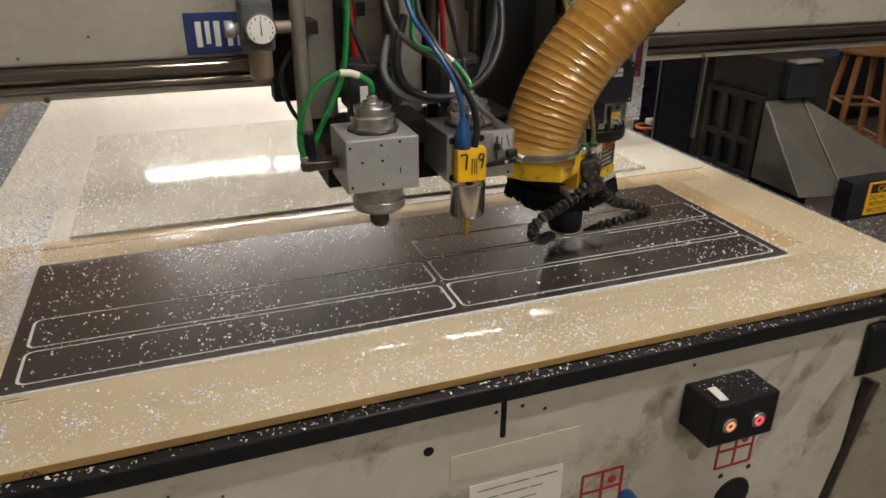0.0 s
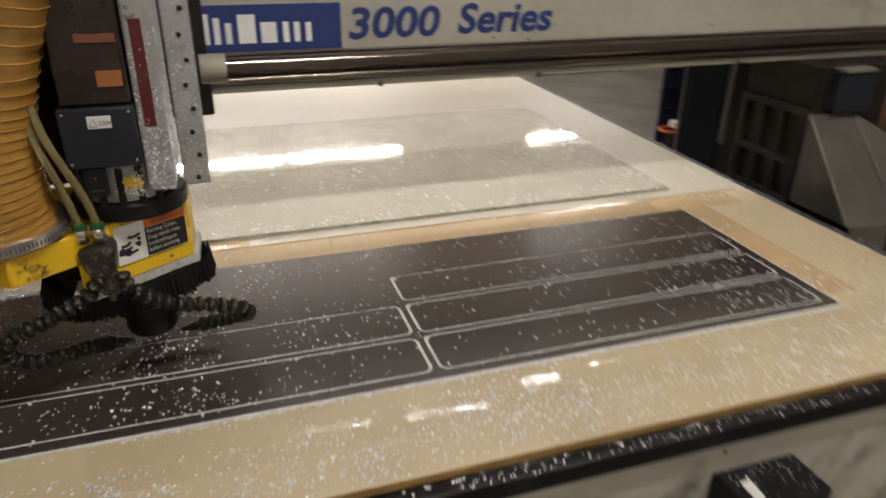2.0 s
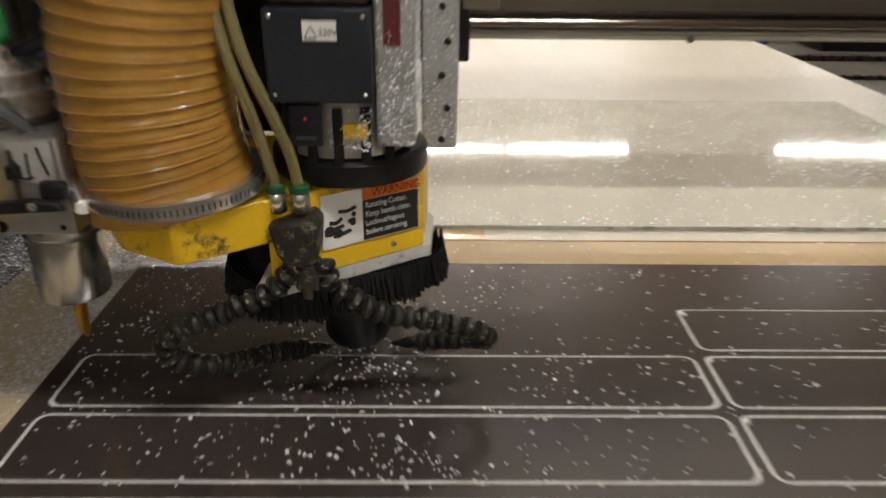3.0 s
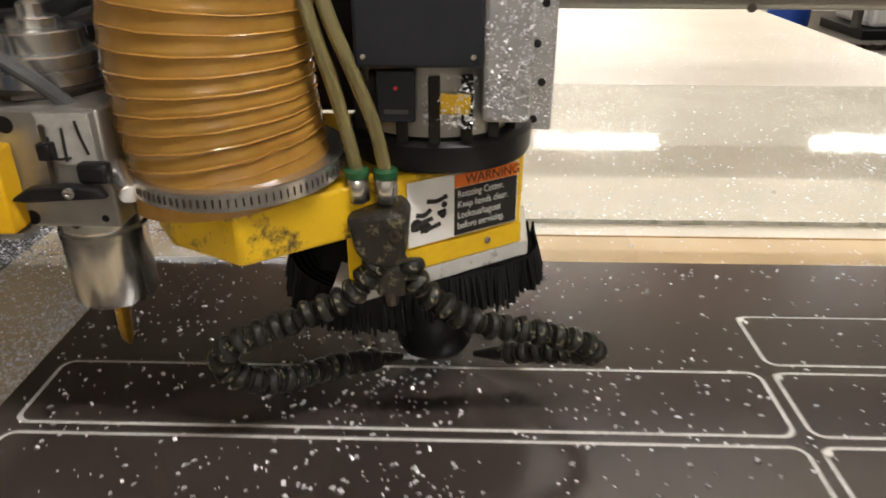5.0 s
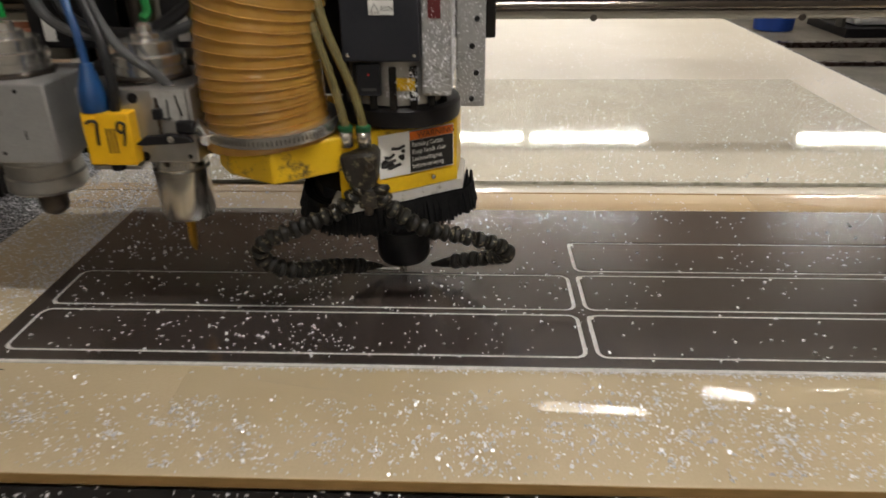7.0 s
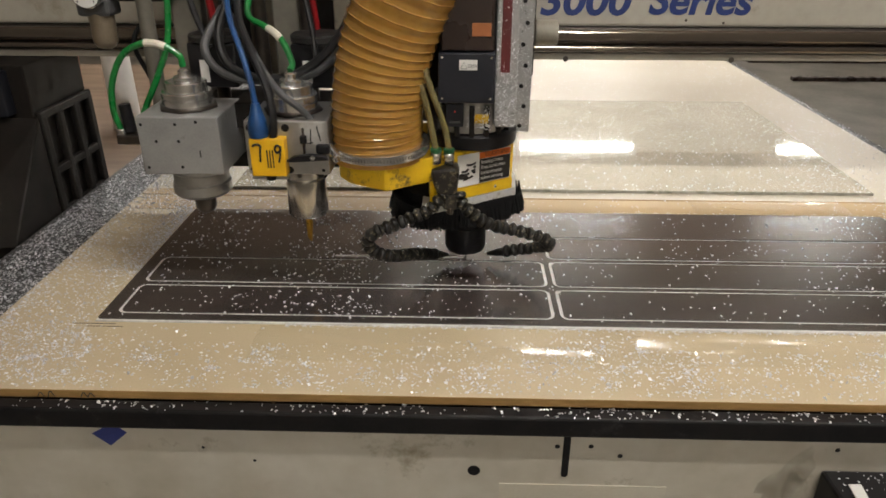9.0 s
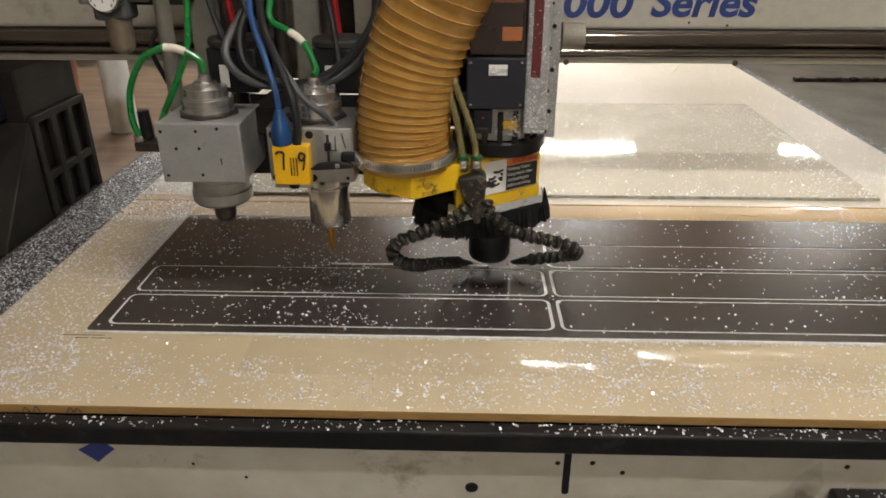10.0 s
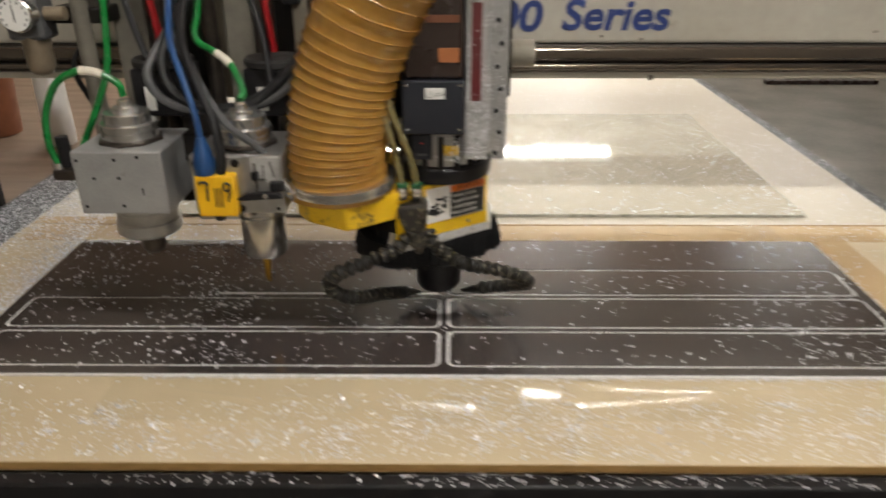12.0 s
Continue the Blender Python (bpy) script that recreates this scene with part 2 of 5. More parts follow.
LOCLINE = mat("black_segmented_hose", (0.008, 0.008, 0.008), (0.020, 0.018, 0.014), rough=0.42, spec=0.22, scale=120, speck=(0.15, 0.13, 0.09), speck_size=420, speck_at=0.95, grime=(0.032, 0.027, 0.018), grime_size=45, grime_at=0.58)
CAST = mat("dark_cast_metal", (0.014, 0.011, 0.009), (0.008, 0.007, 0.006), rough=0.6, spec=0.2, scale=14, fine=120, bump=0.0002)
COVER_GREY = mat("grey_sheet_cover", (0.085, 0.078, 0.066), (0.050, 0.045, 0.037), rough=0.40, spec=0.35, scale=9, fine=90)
LEDGE = mat("dark_ledge_steel", (0.05, 0.05, 0.052), (0.035, 0.035, 0.036), rough=0.5, scale=20)
CONCRETE = mat("dusty_concrete", (0.155, 0.137, 0.110), (0.085, 0.076, 0.062), rough=0.5, scale=2.5, fine=30, bump=0.0004)
WALL = mat("tan_painted_wall", (0.40, 0.36, 0.29), (0.33, 0.29, 0.23), rough=0.8, scale=1.5, fine=20)
PALE_WALL = mat("pale_painted_wall", (0.74, 0.70, 0.62), (0.66, 0.62, 0.54), rough=0.8, scale=1.5, fine=20)
CEIL = mat("ceiling_deck", (0.36, 0.25, 0.18), (0.28, 0.19, 0.135), rough=0.8, scale=2)
WOOD = mat("orange_pine", (0.34, 0.155, 0.048), (0.24, 0.10, 0.028), rough=0.5, scale=6, fine=70, stretch=(6, 6, 0.6))
BENCHWOOD = mat("worn_plywood_top", (0.18, 0.12, 0.075), (0.13, 0.083, 0.05), rough=0.6, scale=4, fine=60, stretch=(1, 5, 1))
TERRACOTTA = mat("rusty_orange_pail", (0.19, 0.065, 0.026), (0.14, 0.045, 0.018), rough=0.5)
PAPER = mat("stained_paper", (0.80, 0.78, 0.72), (0.68, 0.64, 0.54), rough=0.7, scale=14)
TAPE_OLD = mat("old_masking_tape", (0.555, 0.525, 0.44), (0.50, 0.46, 0.37), rough=0.6, scale=20)
YELLOW_PAPER = mat("faded_yellow_paper", (0.52, 0.44, 0.16), (0.46, 0.40, 0.20), rough=0.7, scale=20)
BLUE_TAPE = mat("blue_painters_tape", (0.02, 0.03, 0.16), (0.03, 0.045, 0.2), rough=0.6)
BLUE_DRUM = mat("blue_plastic_drum", (0.010, 0.055, 0.30), (0.008, 0.04, 0.22), rough=0.4, scale=6)
DEEP_BLUE = mat("navy_cabinet_paint", (0.012, 0.018, 0.075), (0.010, 0.014, 0.055), rough=0.45)
SMEAR = stain("brown_oil_smear", (0.16, 0.13, 0.09), 0.22)
CHIP = flakes("aluminium_swarf", 0.58, 1.04)
CHIP_DENSE = flakes("dull_swarf_heap", 0.10, 1.14)
# The veil is some dust plus pale reflected haze painted in as diffuse colour.
ACRYLIC = clear("clear_acrylic", (0.965, 0.965, 0.945), 0.035, 0.28, 0.16)
SATIN = mat("satin_aluminium_strip", (0.55, 0.54, 0.51), (0.44, 0.43, 0.40), rough=0.5, metal=0.15, scale=40, fine=200, grime=(0.22, 0.20, 0.16), grime_size=70, grime_at=0.58)
SLIDE_PALE = mat("dull_beige_panel", (0.27, 0.235, 0.175), (0.19, 0.165, 0.125), rough=0.5, scale=9, fine=70, grime=(0.09, 0.075, 0.055), grime_size=14, grime_at=0.58)
DUSTY = mat("dusty_black_plastic", (0.030, 0.028, 0.026), (0.014, 0.013, 0.013), rough=0.6, spec=0.3, scale=60)
SLIDE = mat("grimy_slide_paint", (0.17, 0.155, 0.125), (0.11, 0.10, 0.08), rough=0.5, scale=14, fine=90)
GRIME_BLACK = mat("grimy_black_fitting", (0.012, 0.011, 0.010), (0.026, 0.022, 0.017), rough=0.45, spec=0.35, scale=60, fine=400, bump=0.0006, grime=(0.16, 0.135, 0.085), grime_size=130, grime_at=0.55)
FILM = clear("thin_clear_film", (0.985, 0.985, 0.97), 0.15, 0.02)
LAMP_GLOW = glow("fluorescent_tube", (1.0, 0.968, 0.912), LAMP)
ORANGE_GLOW = glow("orange_button_light", (0.95, 0.36, 0.20), 0.55)
RED_GLOW = glow("red_button_light", (0.95, 0.10, 0.14), 0.6)
LED_RED = glow("small_red_indicator", (0.5, 0.02, 0.02), 0.15)


# ------------------------------------------------------------ mesh helpers
def link(name, bm, material, parent=None, label="", smooth=True):
    me = bpy.data.meshes.new(name)
    turned = [f.material_index == 1 for f in bm.faces]
    bmesh.ops.recalc_face_normals(bm, faces=bm.faces)
    for f, keep in zip(bm.faces, turned):
        flat = max(abs(c) for c in f.normal) > 0.9995 or f.calc_area() > 1.5e-4
        f.smooth = bool(smooth and (keep or not flat))
        f.material_index = 0
    for e in bm.edges:
        e.smooth = len(e.link_faces) == 2 and e.calc_face_angle(0) < radians(35)
    bm.to_mesh(me)
    bm.free()
    me.materials.append(material)
    ob = new(name, me)
    if parent:
        ob.parent = parent
    if label:
        ob["label"] = label
    return ob


def part(name, bm, material, parent, label="", smooth=True):
    return link(name, bm, material, parent, label, smooth)


def thing(name, at=(0, 0, 0), label="", category="", group="", kind=""):
    ob = new(name)
    ob.location = at
    ob.empty_display_size = 0.02
    return tagged(ob, label, category, group, kind)


def box(lo, hi, bevel=0.0015, bm=None, segments=2):
    bm = bm or bmesh.new()
    vs = bmesh.ops.create_cube(bm, size=1.0)["verts"]
    c = [(a + b) / 2 for a, b in zip(lo, hi)]
    s = [max(1e-5, b - a) for a, b in zip(lo, hi)]
    for v in vs:
        v.co = Vector([v.co[i] * s[i] + c[i] for i in range(3)])
    if bevel:
        es = list({e for v in vs for e in v.link_edges})
        bmesh.ops.bevel(bm, geom=es, offset=min(bevel, min(s) * 0.4), segments=segments, affect="EDGES", profile=0.5)
    return bm


def lathe(profile, centre=(0, 0, 0), turn=None, seg=32, bm=None):
    """A turned body: rows of (radius, height) round z through centre; turn tips it."""
    bm = bm or bmesh.new()
    turn = turn or Matrix.Identity(3)
    c = Vector(centre)
    rings = []
    for r, z in profile:
        ring = []
        for k in range(seg):
            a = 2 * math.pi * k / seg
            ring.append(bm.verts.new(c + turn @ Vector((max(r, 1e-5) * math.cos(a), max(r, 1e-5) * math.sin(a), z))))
        rings.append(ring)
    for r0, r1 in zip(rings, rings[1:]):
        for k in range(seg):
            bm.faces.new((r0[k], r0[(k + 1) % seg], r1[(k + 1) % seg], r1[k])).material_index = 1
    bm.faces.new(rings[0])
    bm.faces.new(rings[-1])
    return bm


def cyl(p0, p1, r, seg=20, bm=None, bevel=0.0008, r1=None):
    p0, p1 = Vector(p0), Vector(p1)
    d = p1 - p0
    turn = d.to_track_quat("Z", "Y").to_matrix()
    h = d.length
    r1 = r if r1 is None else r1
    b = min(bevel, r * 0.4, h * 0.3)
    return lathe([(r - b, 0), (r, b), (r1, h - b), (r1 - b, h)], p0, turn, seg, bm)


def smooth_path(points, steps=8):
    """A Catmull-Rom line through points."""
    pts = [Vector(p) for p in points]
    pts = [pts[0] * 2 - pts[1]] + pts + [pts[-1] * 2 - pts[-2]]
    out = []
    for i in range(1, len(pts) - 2):
        a, b, c, d = pts[i - 1:i + 3]
        for k in range(steps):
            t = k / steps
            out.append(0.5 * ((2 * b) + (c - a) * t + (2 * a - 5 * b + 4 * c - d) * t * t + (3 * b - a - 3 * c + d) * t ** 3))
    out.append(pts[-2])
    return out


def frames_along(line):
    """Points with two cross directions that turn as little as they can."""
    out, side = [], None
    for i, p in enumerate(line):
        d = (line[min(i + 1, len(line) - 1)] - line[max(i - 1, 0)]).normalized()
        side = d.orthogonal().normalized() if side is None else (side - d * side.dot(d)).normalized()
        out.append((p, side, d.cross(side), d))
    return out


def sweep(points, radius, seg=12, steps=8, bm=None, radii=None):
    bm = bm or bmesh.new()
    line = smooth_path(points, steps) if steps > 1 else [Vector(p) for p in points]
    rings = []
    for i, (p, u, v, d) in enumerate(frames_along(line)):
        r = radii[i] if radii else radius
        rings.append([bm.verts.new(p + r * (u * math.cos(2 * math.pi * k / seg) + v * math.sin(2 * math.pi * k / seg))) for k in range(seg)])
    for r0, r1 in zip(rings, rings[1:]):
        for k in range(seg):
            bm.faces.new((r0[k], r0[(k + 1) % seg], r1[(k + 1) % seg], r1[k])).material_index = 1
    bm.faces.new(rings[0])
    bm.faces.new(rings[-1])
    return bm


def prism(outline, z0, z1, bevel=0.002, bm=None):
    bm = bm or bmesh.new()
    lo = [bm.verts.new((x, y, z0)) for x, y in outline]
    hi = [bm.verts.new((x, y, z1)) for x, y in outline]
    n = len(outline)
    bm.faces.new(lo)
    bm.faces.new(hi)
    for i in range(n):
        bm.faces.new((lo[i], lo[(i + 1) % n], hi[(i + 1) % n], hi[i]))
    if bevel:
        bmesh.ops.bevel(bm, geom=[e for e in bm.edges], offset=bevel, segments=2, affect="EDGES", profile=0.5)
    return bm


def hull(corners, bevel=0.002):
    bm = bmesh.new()
    for c in corners:
        bm.verts.new(c)
    bmesh.ops.convex_hull(bm, input=bm.verts)
    bmesh.ops.dissolve_limit(bm, angle_limit=0.02, verts=bm.verts, edges=bm.edges)
    if bevel:
        bmesh.ops.bevel(bm, geom=[e for e in bm.edges], offset=bevel, segments=2, affect="EDGES", profile=0.5)
    return bm


def rounded(x0, x1, y0, y1, r, seg=7):
    pts = []
    for cx, cy, a0 in ((x1 - r, y0 + r, -90), (x1 - r, y1 - r, 0), (x0 + r, y1 - r, 90), (x0 + r, y0 + r, 180)):
        for k in range(seg + 1):
            a = radians(a0 + 90 * k / seg)
            pts.append((cx + r * math.cos(a), cy + r * math.sin(a)))
    return pts


def lettering(name, body, size, m, material, parent, shear=0.0, depth=0.0006, width=0.0, label="", bold=0.0):
    """Raised print in the built-in font, turned into a mesh."""
    cu = bpy.data.curves.new(name, "FONT")
    cu.body, cu.size, cu.shear, cu.extrude, cu.resolution_u, cu.offset = body, size, shear, depth, 4, bold
    tmp = bpy.data.objects.new(name + "_tmp", cu)
    scene.collection.objects.link(tmp)
    me = bpy.data.meshes.new_from_object(tmp.evaluated_get(bpy.context.evaluated_depsgraph_get()))
    bpy.data.objects.remove(tmp)
    bpy.data.curves.remove(cu)
    xs = [v.co.x for v in me.vertices]
    squeeze = width / (max(xs) - min(xs)) if width else 1.0
    me.transform(m @ Matrix.Diagonal((squeeze, 1, 1, 1)) @ Matrix.Translation((-min(xs), 0, 0)))
    me.materials.clear()
    me.materials.append(material)
    ob = new(name, me)
    ob.parent = parent
    if label:
        ob["label"] = label
    return ob


UPRIGHT = Matrix.Rotation(radians(90), 4, "X")     # print that faces -y

# ------------------------------------------------------------ the room
FLOOR_Z, CEIL_Z = 0.0, 3.60
X0, X1, Y0, Y1 = -4.2, 7.6, -4.5, 9.2


def room():
    def wall(name, lo, hi, material, label):
        tagged(link(name, box(lo, hi, 0), material, label=label, smooth=False), kind="structure", category=name.split("_")[0])
    wall("floor", (X0, Y0, -0.12), (X1, Y1, FLOOR_Z), CONCRETE, "dusty grey concrete workshop floor")
    wall("ceiling", (X0, Y0, CEIL_Z), (X1, Y1, CEIL_Z + 0.15), CEIL, "brown workshop ceiling deck")
    wall("wall_north", (X0, Y1, -0.12), (X1, Y1 + 0.2, CEIL_Z), PALE_WALL, "plain pale painted workshop wall")
    wall("wall_south", (X0, Y0 - 0.2, -0.12), (X1, Y0, CEIL_Z), WALL, "plain tan painted workshop wall")
    wall("wall_west", (X0 - 0.2, Y0 - 0.2, -0.12), (X0, Y1 + 0.2, CEIL_Z), WALL, "plain tan painted workshop wall")
    wall("wall_east", (X1, Y0 - 0.2, -0.12), (X1 + 0.2, Y1 + 0.2, CEIL_Z), WALL, "plain tan painted workshop wall")


def ceiling_light():
    """A batten with one bare tube, 1.3 m long, hung under the ceiling."""
    t = thing("ceiling_light", label="white fluorescent batten with one bare glowing tube", category="lamp", group="ceiling lights")
    part("housing", box((-0.66, -0.045, 0.032), (0.66, 0.045, 0.10), 0.01), WHITE, t)
    part("tube", cyl((-0.62, 0, 0.0), (0.62, 0, 0.0), 0.019, 12), LAMP_GLOW, t, "glowing fluorescent tube")
    for x in (-0.64, 0.64):
        part("end_cap", box((x - 0.012, -0.032, -0.022), (x + 0.012, 0.032, 0.0315), 0.004), WHITE, t)
    for x in (-0.5, 0.5):
        part("hanger", cyl((x, 0, 0.10), (x, 0, CEIL_Z - 2.80), 0.004, 8), STEEL, t)
    return t


def lights():
    first = ceiling_light()
    first.matrix_basis = pose(0.42, 6.85, 2.80)
    # The four battens nearer than y 6.85 are unseen, added to light the machine.
    for x, y, rz in ((1.75, 6.85, 0), (4.58, 6.85, 0), (1.50, 2.55, 0), (-0.80, 2.90, 0),
                     (1.15, -0.58, 0), (0.90, -3.60, 0)):
        copy_thing(first, pose(x, y, 2.80, 0, 0, rz))


room()
lights()

# ------------------------------------------------------------ table
TOP = 0.900
BX0, BX1, BY0, BY1 = -0.135, 1.425, -0.150, 3.00


def table():
    t = thing("router_table", label="cream painted steel router table with grimy front panel", category="machine table")
    # front panel, with its opening for a cable
    part("front_panel", box((-0.21, -0.161, 0.10), (1.262, -0.12, 0.8615), 0.002), DIRTY, t, "grimy cream painted steel front panel")
    part("side_panel", box((1.268, -0.140, 0.10), (2.05, -0.105, 0.85), 0.002), DIRTY_SIDE, t, "grimy cream painted steel side panel, coloured darker for shade")
    part("frame", box((-0.13, -0.10, 0.60), (1.42, 2.95, 0.878), 0.004), LEDGE, t, "dark steel table frame")
    for x in (-0.05, 1.25):
        for y in (0.1, 2.6):
            part("leg", box((x, y, 0), (x + 0.1, y + 0.1, 0.60), 0.004), LEDGE, t)
    part("front_rail", box((-0.21, -0.170, 0.862), (1.262, -0.1505, 0.8885), 0.003), BLACK_CHIPPY, t, "black front rail strewn with swarf")
    part("rail_joint", box((1.262, -0.172, 0.858), (1.30, -0.1505, 0.893), 0.004), BLACK, t)
    part("rail_extension", box((1.30, -0.168, 0.865), (2.05, -0.1505, 0.889), 0.003), STEEL_DARK, t, "bright-edged steel rail")
    part("left_ledge", box((-0.26, -0.145, 0.84), (-0.136, 2.95, 0.884), 0.003), LEDGE, t, "dark steel ledge heaped with swarf")
    part("right_ledge", box((1.4265, -0.145, 0.83), (1.50, 2.95, 0.872), 0.003), LEDGE, t, "dark steel ledge with swarf")
    part("right_shelf", box((1.50, -0.145, 0.80), (2.05, 0.185, 0.845), 0.003), LEDGE, t, "dark steel shelf with swarf")
    # screw holes, hole, slot
    for x, z, r in ((0.498, 0.804, 0.0075), (0.630, 0.843, 0.003), (0.664, 0.830, 0.003), (0.592, 0.842, 0.003),
                    (0.243, 0.812, 0.002), (0.905, 0.845, 0.003), (0.185, 0.83, 0.002), (1.055, 0.612, 0.005), (1.0, 0.608, 0.005)):
        part("screw_hole", cyl((x, -0.1618, z), (x, -0.159, z), r, 16), BLACK, t)
    part("slot", prism(rounded(0.5985, 0.6065, 0.798, 0.861, 0.0035, 4), -0.0006, 0.0008, 0), BLACK, t).matrix_basis = Matrix.Translation((0, -0.1612, 0)) @ UPRIGHT
    part("cable_hole", lathe([(0.030, 0), (0.036, 0.001), (0.034, 0.004), (0.026, 0.0045)], (1.03, -0.161, 0.56), Matrix.Rotation(radians(90), 3, "X")), BLACK, t, "round black cable hole")
    # papers and prints stuck on the panel
    part("masking_tape", box((0.528, -0.1622, 0.742), (0.722, -0.1612, 0.786), 0), TAPE_OLD, t, "old translucent tape strip")
    n = part("paper_note", box((0.556, -0.1632, 0.655), (0.700, -0.1624, 0.728), 0), PAPER, t, "stained paper note with faint writing")
    for i, (x, w) in enumerate(((0.567, 0.045), (0.617, 0.03), (0.655, 0.035), (0.569, 0.03), (0.604, 0.04), (0.648, 0.02), (0.572, 0.05), (0.63, 0.03))):
        z = 0.715 - 0.016 * (i // 3)
        part("writing_bar", box((x, -0.1638, z), (x + w, -0.1631, z + 0.0012), 0), GREY_CABLE, n)
    part("yellow_paper", box((0.31, -0.1622, 0.70), (0.43, -0.1613, 0.748), 0), YELLOW_PAPER, t, "faded yellow paper scrap")
    for cx, cz in ((0.770, 0.655), (1.017, 0.662)):
        bm = bmesh.new()
        h = 0.034
        for d in (-h, 0, h):
            box((cx + d - 0.0022, -0.1623, cz - h), (cx + d + 0.0022, -0.1613, cz + h), 0, bm)
            box((cx - h, -0.16235, cz + d - 0.0022), (cx + h, -0.16135, cz + d + 0.0022), 0, bm)
        lathe([(0.007, 0), (0.007, 0.001)], (cx + 0.017, -0.1613, cz + 0.014), Matrix.Rotation(radians(90), 3, "X"), 16, bm)
        part("window_print", bm, RED_INK, t, "red printed four-pane square with a dot", smooth=False)
    rng = random.Random(12)
    for cx, cz, w, h, turn in ((0.855, 0.800, 0.020, 0.050, 25), (0.874, 0.765, 0.016, 0.048, -10), (1.060, 0.770, 0.022, 0.075, 32), (1.100, 0.720, 0.020, 0.090, 28), (0.930, 0.700, 0.030, 0.030, 0),
                               (1.150, 0.800, 0.016, 0.055, 40), (1.205, 0.690, 0.020, 0.110, 24)):
        ring = []
        for k in range(22):
            a = 2 * math.pi * k / 22
            q = 1 + 0.5 * noise.noise((math.cos(a) * 1.4 + cx * 40, math.sin(a) * 1.4, cz * 30)) + rng.uniform(-0.05, 0.05)
            u, v = w * q * math.cos(a), h * q * math.sin(a)
            c, n = math.cos(radians(turn)), math.sin(radians(turn))
            ring.append((cx + u * c + v * n, cz - u * n + v * c))
        part("oil_smear", prism(ring, 0.0, 0.0003, 0), SMEAR, t, "thin brown oil smear", smooth=False).matrix_basis = Matrix.Translation((0, -0.1612, 0)) @ UPRIGHT
    part("blue_plug", cyl((0.815, -0.161, 0.628), (0.815, -0.186, 0.628), 0.013), BLUE, t, "blue plastic plug")
    bm = prism([(-0.019, 0), (0.0, -0.017), (0.022, 0.002), (0.012, 0.011), (-0.004, 0.009)], 0, 0.0008, 0)
    part("tape_scrap", bm, BLUE_TAPE, t, "torn scrap of blue tape").matrix_basis = Matrix.Translation((0.078, -0.1614, 0.848)) @ UPRIGHT
    part("bracket", hull([(1.236, -0.163, 0.745), (1.236, -0.163, 0.85), (1.30, -0.163, 0.745), (1.30, -0.163, 0.85),
                          (1.24, -0.175, 0.76), (1.24, -0.175, 0.845), (1.30, -0.175, 0.76), (1.30, -0.175, 0.845)], 0.004), BLACK, t, "black bracket")
    part("cable_cover", sweep([(1.30, -0.155, 0.72), (1.285, -0.157, 0.68), (1.27, -0.157, 0.58), (1.25, -0.157, 0.46), (1.235, -0.157, 0.30)], 0.013, 8), STEEL_DARK, t, "dark bent cable cover")
    return t


def control_box():
    t = thing("control_box", label="black control box with orange and red lit push buttons", category="control box")
    part("housing", hull([(0.889, -0.232, 0.751), (1.003, -0.232, 0.751), (0.889, -0.232, 0.824), (1.003, -0.232, 0.824),
                          (0.892, -0.1612, 0.745), (1.010, -0.1612, 0.745), (0.892, -0.1612, 0.817), (1.010, -0.1612, 0.817)], 0.004), BLACK, t)
    for x, z, m, lab in ((0.918, 0.787, ORANGE_GLOW, "orange"), (0.969, 0.784, RED_GLOW, "red")):
        b = part("push_button", lathe([(0.0125, 0), (0.0125, 0.002), (0.0105, 0.004), (0.0085, 0.004), (0.0080, 0.0015), (0.0, 0.0015)], (x, -0.2325, z), Matrix.Rotation(radians(90), 3, "X"), 28), STEEL, t, "steel ring push button")
        part("lit_ring", lathe([(0.0072, 0), (0.0072, 0.0028), (0.0040, 0.0032), (0.0036, 0.002)], (x, -0.2335, z), Matrix.Rotation(radians(90), 3, "X"), 24), m, b, lab + " glowing ring")
        part("button_centre", lathe([(0.0034, 0), (0.0034, 0.0025), (0.0025, 0.003)], (x, -0.2335, z), Matrix.Rotation(radians(90), 3, "X"), 20), STEEL_DARK, b)
    part("tape_label", hull([(0.905, -0.222, 0.8235), (0.917, -0.224, 0.8240), (0.908, -0.19, 0.8215), (0.922, -0.19, 0.8215),
                             (0.905, -0.222, 0.825), (0.917, -0.224, 0.8255), (0.908, -0.19, 0.823), (0.922, -0.19, 0.823)], 0), WHITE, t, "torn white tape")
    return t


